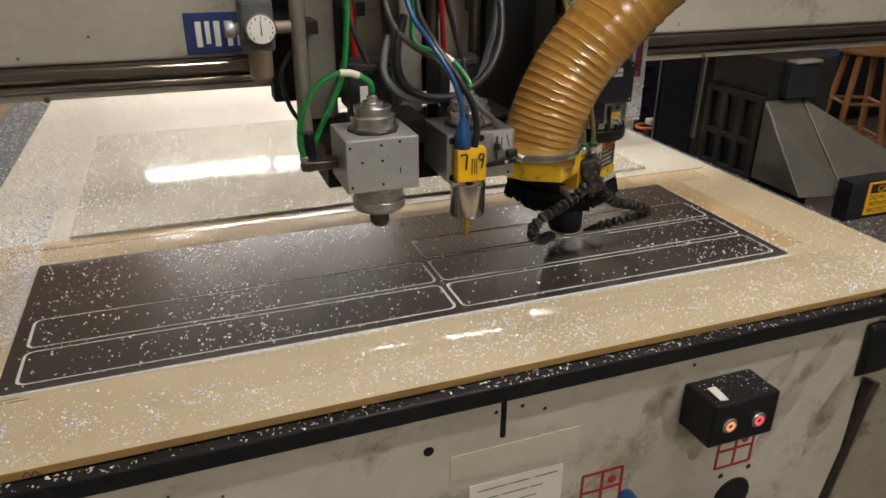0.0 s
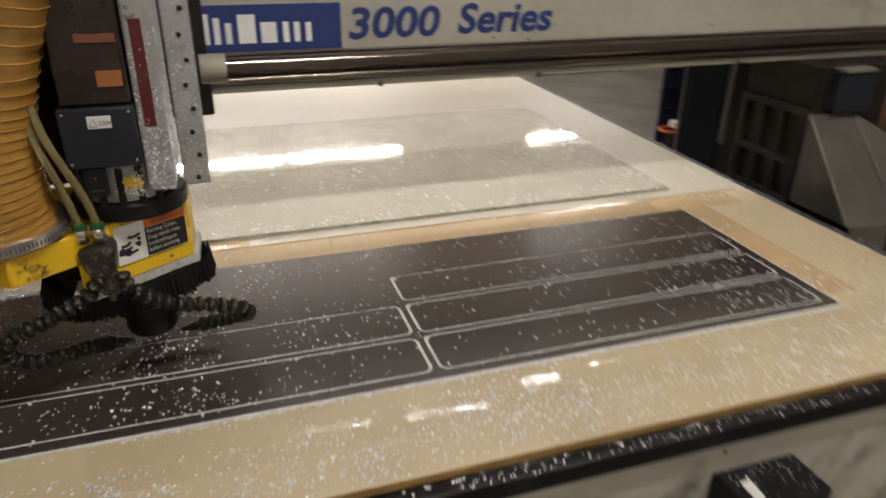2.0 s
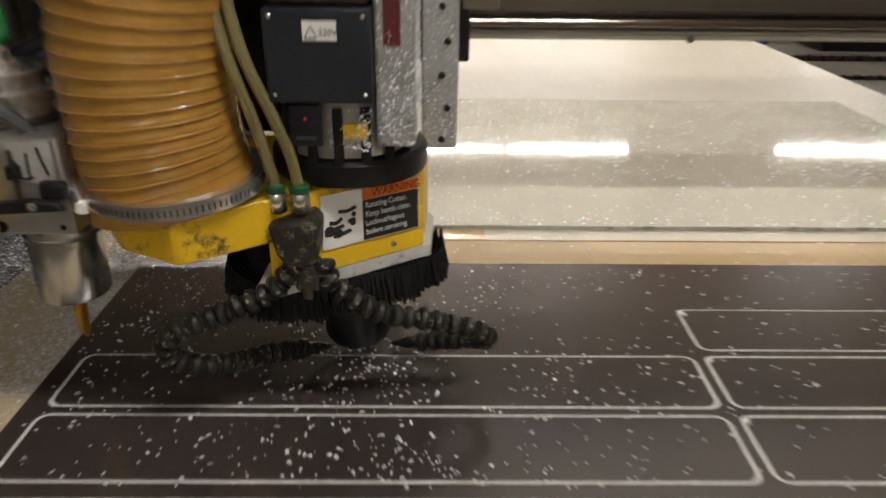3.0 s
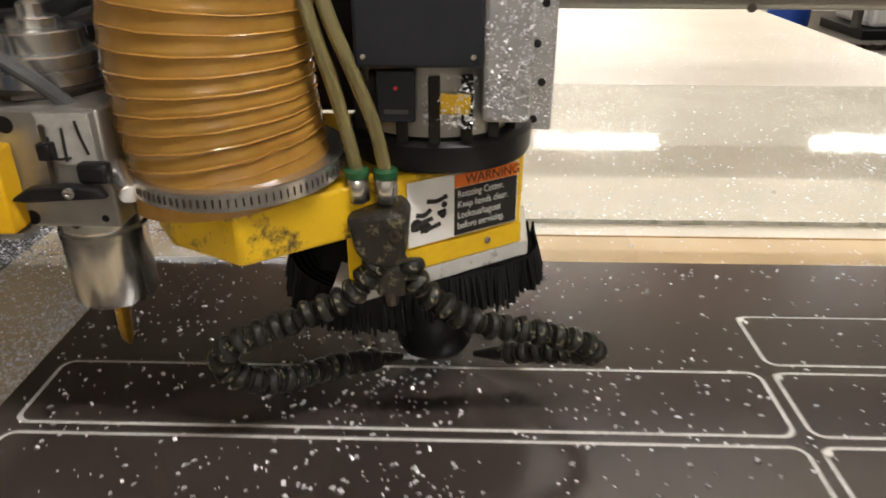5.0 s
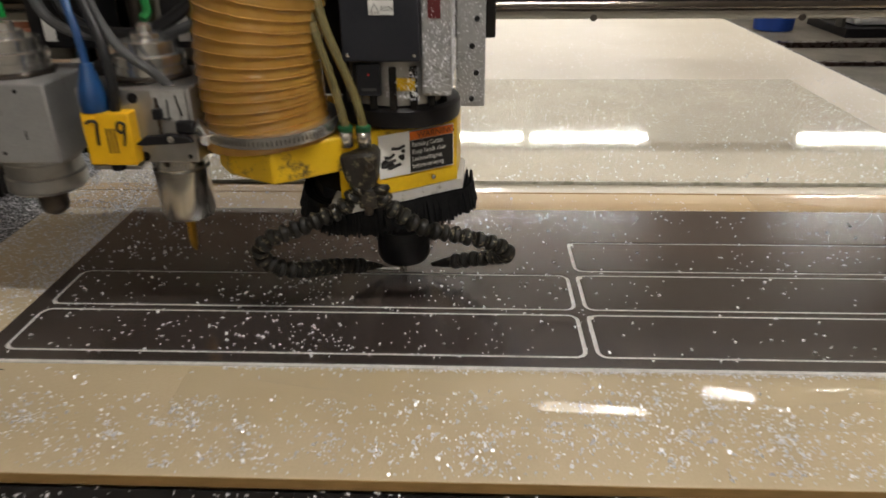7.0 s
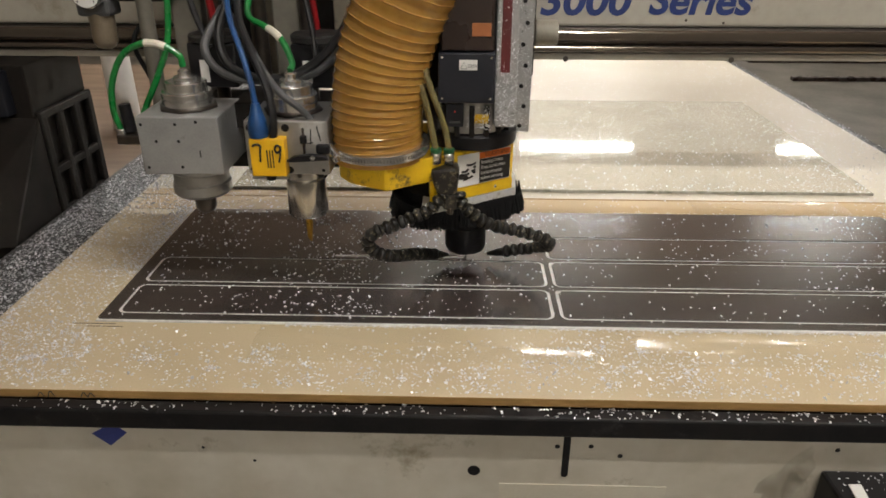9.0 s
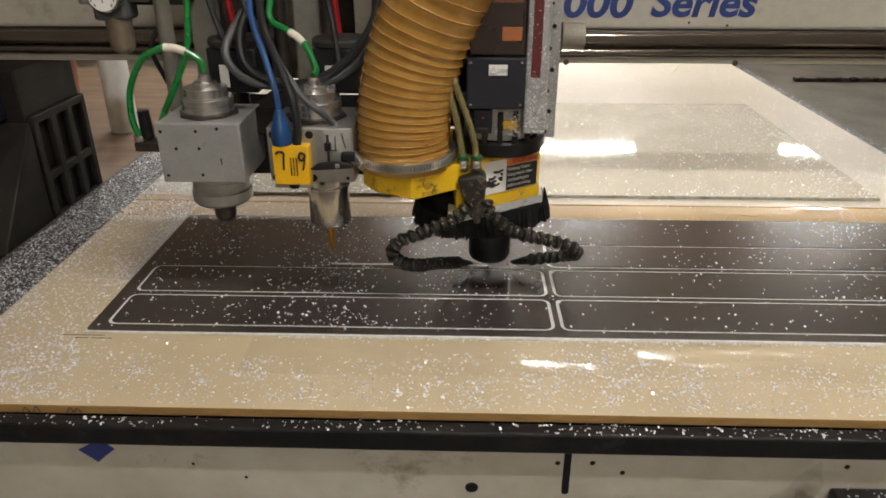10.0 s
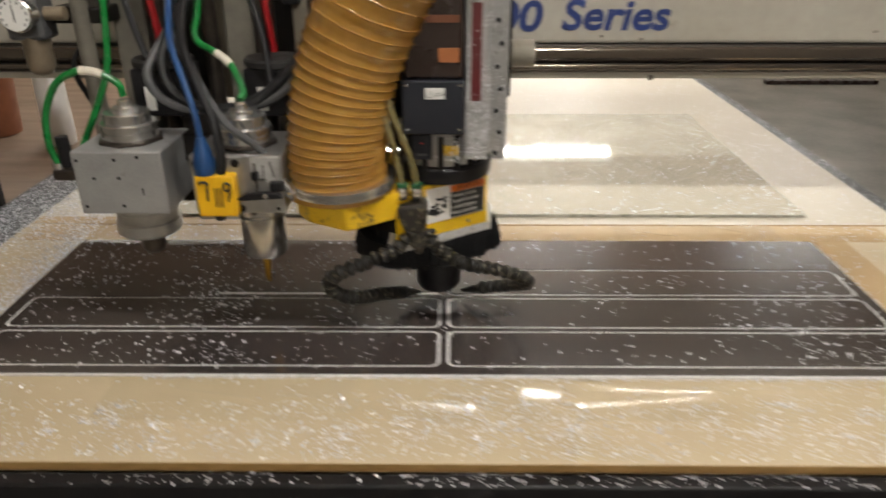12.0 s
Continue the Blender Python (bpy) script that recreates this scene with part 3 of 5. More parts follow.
def spoilboard():
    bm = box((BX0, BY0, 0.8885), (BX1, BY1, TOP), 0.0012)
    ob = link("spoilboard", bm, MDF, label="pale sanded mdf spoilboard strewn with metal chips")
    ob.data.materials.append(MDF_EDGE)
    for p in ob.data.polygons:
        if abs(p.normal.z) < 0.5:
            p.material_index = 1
    tagged(ob, category="board")
    # raw unsanded bands beside the work piece, a milled ridge, pencil lines
    for lo, hi in (((BX0 + 0.02, 0.386, 0), (BX1 - 0.06, 0.4520, 0)), ((1.2225, 0.03, 0), (1.283, 0.3855, 0)), ((BX0 + 0.006, 0.4566, 0), (0.42, 0.4875, 0.0004))):
        part("raw_band", box((lo[0], lo[1], TOP - 0.001), (hi[0], hi[1], TOP + 0.0003 + hi[2]), 0.0001), MDF_RAW, ob, "browner raw band in the board")
    part("pale_rear_face", box((BX0 + 0.002, 0.4562, TOP - 0.001), (BX1 - 0.002, BY1 - 0.002, TOP + 0.0004), 0.0001), MDF_PALE, ob, "paler rear of the board")
    part("milled_ridge", box((BX0 + 0.1, 0.4522, TOP - 0.001), (BX1 - 0.02, 0.4560, TOP + 0.0008), 0.0003), MDF_EDGE, ob, "shallow milled ridge across the board")
    for x0, x1, y in ((-0.030, 0.028, -0.0085), (-0.008, 0.040, -0.0150)):
        part("pencil_line", box((x0, y - 0.0006, TOP - 0.0005), (x1, y + 0.0006, TOP + 0.0002), 0), INK, ob)
    for x, h in ((0.0, 0.006), (0.012, 0.008), (0.05, 0.007), (0.058, 0.006)):
        part("ink_scribble", sweep([(x, BY0 - 0.0002, 0.890), (x + 0.004, BY0 - 0.0002, 0.890 + h), (x + 0.008, BY0 - 0.0002, 0.8905)], 0.0006, 5), INK, ob)


table()
control_box()
spoilboard()

# ------------------------------------------------------------ work piece
SW, SD = 1.219, 0.381
ROWS = [(0.0165, 0.0945), (0.1060, 0.1840), (0.1955, 0.2730)]
COLS = [(0.0205, 0.6035), (0.6155, 1.2030)]
GROOVE = 0.0044
CUT_Y, CUT_X0 = 0.1965, 0.284


def work_sheet():
    t = thing("composite_sheet", (0, 0, TOP), "dark brushed composite sheet with routed rounded rectangles, on the board", "sheet")
    part("core", box((-0.001, -0.0042, 0.0003), (SW, SD + 0.0015, 0.0019), 0.0003), ALU_CUT, t, "bright aluminium core seen in the grooves")
    loops = []
    for c, (x0, x1) in enumerate(COLS):
        for r, (y0, y1) in enumerate(ROWS):
            if c == 0 and r == 2:
                continue
            loops.append((x0, x1, y0, y1))
    h = GROOVE / 2
    bm = bmesh.new()

    def ring(pts):
        vs = [bm.verts.new((x, y, 0.0032)) for x, y in pts]
        return [bm.edges.new((vs[i], vs[(i + 1) % len(vs)])) for i in range(len(vs))]

    edges = ring(rounded(0.0, SW, 0.0, SD, 0.004, 3))
    for x0, x1, y0, y1 in loops:
        edges += ring(rounded(x0 - h, x1 + h, y0 - h, y1 + h, 0.0125))
    bmesh.ops.triangle_fill(bm, edges=edges, use_beauty=True)
    ext = bmesh.ops.extrude_face_region(bm, geom=list(bm.faces))["geom"]
    bmesh.ops.translate(bm, vec=(0, 0, -0.0013), verts=[v for v in ext if isinstance(v, bmesh.types.BMVert)])
    part("skin", bm, PANEL_BLACK, t, "dark brushed surround skin", smooth=False)
    for x0, x1, y0, y1 in loops:
        part("cut_panel", prism(rounded(x0 + h, x1 - h, y0 + h, y1 - h, 0.0085), 0.0019, 0.0032, 0.0002), PANEL_BLACK, t, smooth=False)
        if x0 > 0.5:
            part("plunge_mark", lathe([(0.0038, 0), (0.0036, 0.0006), (0.002, 0.0009)], (x0 + 0.002, y1 - 0.006, 0.003), None, 14), WHITE, t, "bright plunge mark")
    return t


def cut_slivers(sheet):
    """The groove that grows behind the cutter, in short lengths that come up as it passes."""
    out = []
    me = bpy.data.meshes.new("groove_sliver")
    bm = box((0, -0.0025, 0), (0.0099, 0.0025, 0.0004), 0)
    bm.to_mesh(me)
    bm.free()
    me.materials.append(ALU_CUT)
    for k in range(32):
        ob = new("groove_sliver", me)
        ob.parent = sheet
        out.append((ob, CUT_X0 + 0.0100 * k))
    return out


sheet = work_sheet()
slivers = cut_slivers(sheet)
acrylic = tagged(link("acrylic_sheet", box((0.036, 0.4915, TOP + 0.0006), (1.262, 1.200, TOP + 0.0060), 0.0008), ACRYLIC,
            label="large clear glossy acrylic sheet lying on the board"), category="sheet")
acrylic.visible_shadow = False
tagged(link("acrylic_edge", box((0.036, 0.4890, TOP + 0.0006), (1.262, 0.4913, TOP + 0.0062), 0.0005),
            mat("greenish_acrylic_edge", (0.20, 0.195, 0.15), (0.40, 0.38, 0.32), rough=0.3, scale=60), label="dusty dark edge strip of the acrylic sheet"), category="edge strip")


def film(name, x0, x1, y0, y1, amp, seed, label, creases):
    """A thin clear film with soft waves and a few raised creases."""
    nx, ny = 300, 64
    verts, faces = [], []
    for j in range(ny + 1):
        for i in range(nx + 1):
            x, y = x0 + (x1 - x0) * i / nx, y0 + (y1 - y0) * j / ny
            w = noise.noise((x * 5 + seed, y * 14, 0.3)) + 0.5 * noise.noise((x * 14, y * 30 + seed, 4.0))
            edge = min(1.0, 5 * min(j / ny, 1 - j / ny, i / nx * 3, (1 - i / nx) * 3))
            h = amp * max(0, w + 0.3)
            for ax, ay, bx, by, high, wide in creases:
                ux, uy = bx - ax, by - ay
                f = min(1.0, max(0.0, ((x - ax) * ux + (y - ay) * uy) / (ux * ux + uy * uy)))
                d = math.hypot(x - ax - f * ux, y - ay - f * uy)
                h += high * max(0.0, 1 - d / wide) * min(1.0, 6 * f + 0.15, 6 * (1 - f) + 0.15) * (1 + 0.16 * noise.noise((x * 30, y * 20, seed)))
            verts.append((x, y + 0.004 * noise.noise((x * 4, seed, 0)), TOP + 0.0012 + edge * h))
    for j in range(ny):
        for i in range(nx):
            a = j * (nx + 1) + i
            faces.append((a, a + 1, a + nx + 2, a + nx + 1))
    me = bpy.data.meshes.new(name)
    me.from_pydata(verts, [], faces)
    me.materials.append(FILM)
    me.shade_smooth()
    ob = tagged(new(name, me), label, "film")
    ob.visible_shadow = False
    return ob


film("plastic_film", 0.22, 1.30, -0.085, -0.008, 0.0010, 3.0, "thin creased clear plastic film lying along the sheet",
     [(0.69, -0.032, 0.755, -0.037, 0.0086, 0.0120), (0.535, -0.056, 0.660, -0.062, 0.0058, 0.0080), (0.77, -0.026, 0.950, -0.034, 0.0036, 0.0050),
      (0.73, -0.062, 0.955, -0.038, 0.0037, 0.0052), (0.42, -0.045, 0.52, -0.055, 0.0043, 0.0060),
      (0.28, -0.028, 0.39, -0.049, 0.0036, 0.0050), (0.97, -0.030, 1.20, -0.028, 0.0036, 0.0050)])
film("plastic_film", 0.0, 0.55, 0.386, 0.47, 0.0012, 9.0, "thin creased clear plastic film behind the sheet",
     [(0.047, 0.389, 0.136, 0.453, 0.0043, 0.0060), (0.060, 0.410, 0.120, 0.447, 0.0036, 0.0050)])
film("plastic_film", 0.90, 1.18, 0.386, 0.45, 0.0012, 5.0, "thin creased clear plastic film behind the sheet",
     [(0.94, 0.417, 1.01, 0.394, 0.0036, 0.0050), (1.08, 0.431, 1.13, 0.407, 0.0036, 0.0050)])


def swarf(name, count, place, material, label, lo=0.0014, hi=0.0038):
    """Curled chips: each a bent sliver of two faces and a side."""
    rng = random.Random(len(name) * 17 + count)
    verts, faces = [], []
    for _ in range(count):
        x, y, z = place(rng)
        a, s = rng.uniform(0, 6.283), rng.uniform(lo, hi) * rng.choice((0.7, 1.0, 1.0, 1.35))
        w, h = s * rng.uniform(0.35, 0.8), s * rng.uniform(0.15, 0.6)
        ca, sa = math.cos(a), math.sin(a)
        base = len(verts)
        for u, v, q in ((-s, -w, 0.1), (s * 0.2, -w, 1.0), (s, -w * 0.3, 0.2), (s, w * 0.6, 0.35), (0.0, w, rng.uniform(0.6, 1.3)), (-s, w * 0.7, 0.0)):
            verts.append((x + 0.5 * (u * ca - v * sa), y + 0.5 * (u * sa + v * ca), z + q * h))
        faces += [(base, base + 1, base + 4, base + 5), (base + 1, base + 2, base + 3, base + 4), (base, base + 5, base + 2)]
    me = bpy.data.meshes.new(name)
    me.from_pydata(verts, [], faces)
    me.materials.append(material)
    return tagged(new(name, me), label, "swarf", kind="stuff")


CLUMPS = [(random.Random(k).uniform(BX0 + 0.02, BX1 - 0.04), BY0 + 0.012 + 0.105 * random.Random(k + 900).random(), 0.004 + 0.012 * random.Random(k + 500).random()) for k in range(150)]


def on_front(r):
    # loose clumps and drifts, thicker towards the front of the board
    while True:
        if r.random() < 0.45:
            cx, cy, w = r.choice(CLUMPS)
            x, y = r.gauss(cx, w), r.gauss(cy, w * 0.7)
        else:
            x, y = r.uniform(BX0 + 0.01, BX1 - 0.03), r.uniform(BY0 + 0.004, -0.012)
        d = 0.5 + noise.noise((x * 5, y * 12, 2.0)) * 0.8 + (0.35 if y < -0.05 else -0.1)
        if BX0 + 0.004 < x < BX1 - 0.01 and BY0 + 0.004 < y < -0.012 and r.random() < d:
            return x, y, TOP + 0.0003


def on_sheet(r):
    while True:
        x, y = r.uniform(0.01, SW - 0.01), r.uniform(0.01, SD - 0.01)
        near = 0.20 + 0.9 * math.exp(-((x - 0.33) / 0.17) ** 2) * (1 if y < 0.2 else 0.35)
        near += 0.75 * math.exp(-((x - 1.13) / 0.10) ** 2) * (1 if y < 0.22 else 0.3)
        near += 0.95 * math.exp(-((x - 0.14) / 0.16) ** 2) * (1.0 if y > 0.22 else 0.25)
        near *= 0.6 + 0.9 * noise.noise((x * 9, y * 16, 5.0))
        if r.random() < near:
            return x, y, TOP + 0.0034


def on_left(r):
    while True:
        x, y = r.uniform(BX0 + 0.003, -0.004), r.uniform(-0.13, 0.62) if r.random() < 0.8 else 0.5 + abs(r.gauss(0, 0.45))
        near = 0.25 + 0.75 * math.exp(-((x + 0.02) / 0.035) ** 2) * (1 if y > 0.12 else 0.2) + 0.4 * math.exp(-((x + 0.13) / 0.03) ** 2)
        if r.random() < near:
            return x, y, TOP + 0.0003


def on_right(r):
    while True:
        x, y = r.uniform(SW + 0.003, BX1 - 0.003), r.uniform(-0.12, 0.95)
        near = 0.12 + 0.8 * math.exp(-((x - BX1) / 0.012) ** 2) + 0.7 * math.exp(-((x - SW) / 0.012) ** 2) * (1 if y < SD else 0)
        near += 0.35 if y < 0.1 else 0
        if r.random() < near:
            return x, y, TOP + 0.0003


def on_back(r):
    while True:
        x, y = r.uniform(BX0, BX1), r.uniform(0.39, 1.9)
        near = 0.10 + 0.7 * math.exp(-((x + 0.02) / 0.22) ** 2) + 0.35 * math.exp(-((y - 0.5) / 0.02) ** 2) + 0.25 * math.exp(-((x - 1.29) / 0.10) ** 2)
        if r.random() < near:
            return x, y, TOP + (0.0063 if 0.036 < x < 1.262 and 0.489 < y < 1.2 else 0.0003)


def edge_line(r):
    k = r.random()
    if k < 0.50:
        return r.uniform(0.25, 1.2), -0.004 + r.gauss(0, 0.003), TOP + 0.0003
    if k < 0.70:
        return r.uniform(0.75, 1.215), SD + 0.003 + r.gauss(0, 0.003), TOP + 0.0003
    if k < 0.88:
        return -0.009 + r.gauss(0, 0.006), r.uniform(0.13, SD + 0.01), TOP + 0.0004
    return SW + 0.004 + r.gauss(0, 0.003), r.uniform(0.03, SD), TOP + 0.0003


def on_ledge(r):
    return r.uniform(-0.245, -0.138), r.uniform(-0.14, 2.6) if r.random() < 0.45 else r.uniform(-0.14, 0.8), 0.884 + abs(r.gauss(0, 0.004))


def on_rail(r):
    if r.random() < 0.35:
        c = r.choice((0.12, 0.35, 0.42, 0.6, 0.66, 0.84, 0.96, 1.03, 1.2))
        return c + r.gauss(0, 0.03), r.uniform(-0.169, -0.152), 0.889
    return r.uniform(-0.2, 1.6), r.uniform(-0.169, -0.152), 0.889


def on_right_ledge(r):
    x = r.uniform(1.428, 1.50) if r.random() < 0.6 else r.uniform(1.5, 2.0)
    return x, (r.uniform(-0.14, 2.2) if x < 1.5 else r.uniform(-0.14, 0.18)), 0.872 if x < 1.5 else 0.845


def on_box(r):
    x, f = r.uniform(0.896, 1.002), r.random()
    return x, -0.226 + 0.07 * f, 0.8243 - 0.006 * f


swarf("board_swarf", 5600, on_front, CHIP, "bright aluminium chips scattered over the front of the board")
swarf("sheet_swarf", 1750, on_sheet, CHIP, "bright aluminium chips scattered over the dark sheet")
swarf("left_swarf", 8000, on_left, CHIP, "bright aluminium chips drifted beside the sheet")
swarf("right_swarf", 1500, on_right, CHIP, "bright aluminium chips along the board edge")
swarf("back_swarf", 10500, on_back, CHIP, "sparse aluminium chips on the rear of the board")
def on_acrylic(r):
    while True:
        x, y = r.uniform(0.04, 1.255), r.uniform(0.495, 1.19)
        near = 0.35 + 0.7 * noise.noise((x * 6, y * 7, 8.0)) + 0.45 * math.exp(-((x - 1.1) / 0.2) ** 2) + 0.4 * math.exp(-((x - 0.1) / 0.15) ** 2)
        if r.random() < near:
            return x, y, TOP + 0.0063


swarf("acrylic_swarf", 2600, on_acrylic, CHIP, "fine aluminium chips dusted over the clear acrylic sheet", 0.0009, 0.0024)
swarf("edge_swarf", 4200, edge_line, CHIP, "aluminium chips banked along the sheet edges", 0.0010, 0.0028)
swarf("ledge_swarf", 15000, on_ledge, CHIP_DENSE, "thick heap of dull aluminium chips on the ledge", 0.0015, 0.0040)
swarf("rail_swarf", 420, on_rail, CHIP, "bright chips lying on the black rail", 0.0012, 0.0042)
swarf("shelf_swarf", 6500, on_right_ledge, CHIP_DENSE, "aluminium chips on the dark ledge", 0.0012, 0.0036)
swarf("box_swarf", 70, on_box, CHIP, "bright chips lying on the black control box", 0.001, 0.003)

# ------------------------------------------------------------ gantry
GY = 0.500


def gantry():
    t = thing("gantry", label="cream steel gantry beam with ground rails and dark cast legs", category="gantry")
    part("beam", box((-0.42, GY, 1.206), (2.40, GY + 0.20, 1.62), 0.006), CREAM, t, "cream painted box beam")
    part("rail_bed", box((-0.42, GY - 0.002, 1.163), (2.40, GY + 0.19, 1.205), 0.002), STEEL_DARK, t, "dark rail bed")
    part("upper_rail", box((-0.40, GY - 0.020, 1.1815), (2.38, GY - 0.0025, 1.2035), 0.005, segments=3), RAIL, t, "ground steel upper rail")
    part("lower_rail", box((-0.40, GY - 0.018, 1.1655), (2.38, GY - 0.0025, 1.1770), 0.004, segments=3), RAIL, t, "ground steel lower rail")
    part("bottom_strip", box((-0.42, GY - 0.010, 1.151), (2.40, GY + 0.20, 1.1625), 0.002), TRIM, t, "greyed cream bottom strip")
    # maker's plate: a blue block with plain white marks
    plate = part("name_plate", box((0.282, GY - 0.0018, 1.2125), (0.600, GY - 0.0003, 1.2825), 0.0004), BLUE_PRINT, t, "blue name plate with plain white marks")
    for x, w, z0, z1 in ((0.300, 0.010, 1.225, 1.268), (0.316, 0.008, 1.230, 1.268), (0.331, 0.010, 1.225, 1.268), (0.352, 0.009, 1.225, 1.256),
                         (0.369, 0.009, 1.225, 1.256), (0.388, 0.009, 1.225, 1.270), (0.404, 0.009, 1.225, 1.264), (0.421, 0.009, 1.225, 1.256),
                         (0.440, 0.026, 1.225, 1.268), (0.474, 0.024, 1.225, 1.256), (0.508, 0.009, 1.225, 1.256), (0.525, 0.009, 1.225, 1.255), (0.543, 0.009, 1.225, 1.254)):
        part("white_mark", box((x, GY - 0.0026, z0), (x + w, GY - 0.0016, z1), 0.0015), WHITE, plate)
    lettering("series_print", "3000", 0.066, Matrix.Translation((0.6115, GY - 0.0006, 1.2270)) @ UPRIGHT, BLUE_PRINT, t, 0.14, 0.0005, 0.156, "blue italic print reading 3000", bold=0.0018)
    lettering("series_print", "Series", 0.066, Matrix.Translation((0.7980, GY - 0.0006, 1.2290)) @ UPRIGHT, BLUE_PRINT, t, 0.16, 0.0005, 0.176, "blue italic print reading Series", bold=0.0018)
    for x, z in ((0.865, 1.218), (0.93, 1.2135), (1.31, 1.225), (0.02, 1.22), (0.13, 1.25)):
        part("paint_chip", cyl((x, GY + 0.001, z), (x, GY - 0.0004, z), 0.0025, 7), STEEL_DARK, t)
    for x in (0.05, 0.66, 0.95, 1.38):
        part("bolt", lathe([(0.005, 0), (0.005, 0.002), (0.003, 0.0024)], (x, GY - 0.010, 1.153), Matrix.Rotation(radians(90), 3, "X"), 12), STEEL_DARK, t)
    # cast legs, mirrored
    for s, cx in ((1, 1.500), (-1, -0.262)):
        def X(d):
            return cx + s * d
        def bx(a, b, y0, y1, z0, z1, bev=0.003, bm=None):
            return box((min(X(a), X(b)), y0, z0), (max(X(a), X(b)), y1, z1), bev, bm)
        leg = part("leg", bx(0.012, 0.20, 0.412, 0.60, 0.62, 1.150), CAST, t, "dark cast gantry leg with pocketed inner face")
        # ribs of the pocketed face
        for y in (0.421, 0.478, 0.535, 0.590):
            part("rib", bx(0.0, 0.0115, y - 0.009, y + 0.009, 0.875, 1.06), CAST, leg)
        for z in (0.875, 0.955, 1.06):
            part("rib", bx(0.0005, 0.0115, 0.413, 0.599, z - 0.008, z + 0.008), CAST, leg)
        # left covers and cap take the darker CAST colour
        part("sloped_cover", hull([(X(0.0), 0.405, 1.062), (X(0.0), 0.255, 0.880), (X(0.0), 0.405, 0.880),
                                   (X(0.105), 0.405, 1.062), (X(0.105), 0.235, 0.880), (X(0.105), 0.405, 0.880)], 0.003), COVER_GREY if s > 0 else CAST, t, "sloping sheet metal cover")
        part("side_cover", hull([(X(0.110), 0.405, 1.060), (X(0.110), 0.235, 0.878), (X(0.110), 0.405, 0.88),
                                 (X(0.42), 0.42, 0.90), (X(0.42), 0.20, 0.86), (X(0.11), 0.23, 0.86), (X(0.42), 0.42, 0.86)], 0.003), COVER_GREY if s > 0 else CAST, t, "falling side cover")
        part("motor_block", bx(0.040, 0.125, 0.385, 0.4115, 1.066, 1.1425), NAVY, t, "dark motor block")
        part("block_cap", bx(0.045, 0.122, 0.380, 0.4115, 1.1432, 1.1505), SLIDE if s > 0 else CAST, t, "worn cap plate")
    sign = part("caution_sign", box((1.625, 0.193, 0.846), (1.80, 0.196, 0.921), 0.001), TAG_YELLOW, t, "yellow caution sign with black print")
    part("print_block", box((1.631, 0.1922, 0.896), (1.792, 0.1928, 0.917), 0.0002), INK, sign)
    lettering("print_line", "CAUTION", 0.021, Matrix.Translation((1.650, 0.1918, 0.8990)) @ UPRIGHT, TAG_YELLOW, sign, 0, 0.0002)
    for k, body in enumerate(("DO NOT OPERATE", "WITHOUT EYE", "PROTECTION")):
        lettering("print_line", body, 0.0150, Matrix.Translation((1.633, 0.1925, 0.8810 - 0.0150 * k)) @ UPRIGHT, INK, sign, 0, 0.0002)
    part("sign_plinth", box((1.58, 0.1965, 0.80), (1.92, 0.235, 0.925), 0.002), NAVY, t)
    return t


gantry()

# ------------------------------------------------------------ router head
# All places below are from the cutter's tip, which is the head's origin.


def ring_screws(parent, points, r=0.0022, face="-y"):
    for p in points:
        part("screw", cyl(p, (p[0], p[1] - 0.0008, p[2]), r, 10, bevel=0.0003), STEEL_DARK, parent)


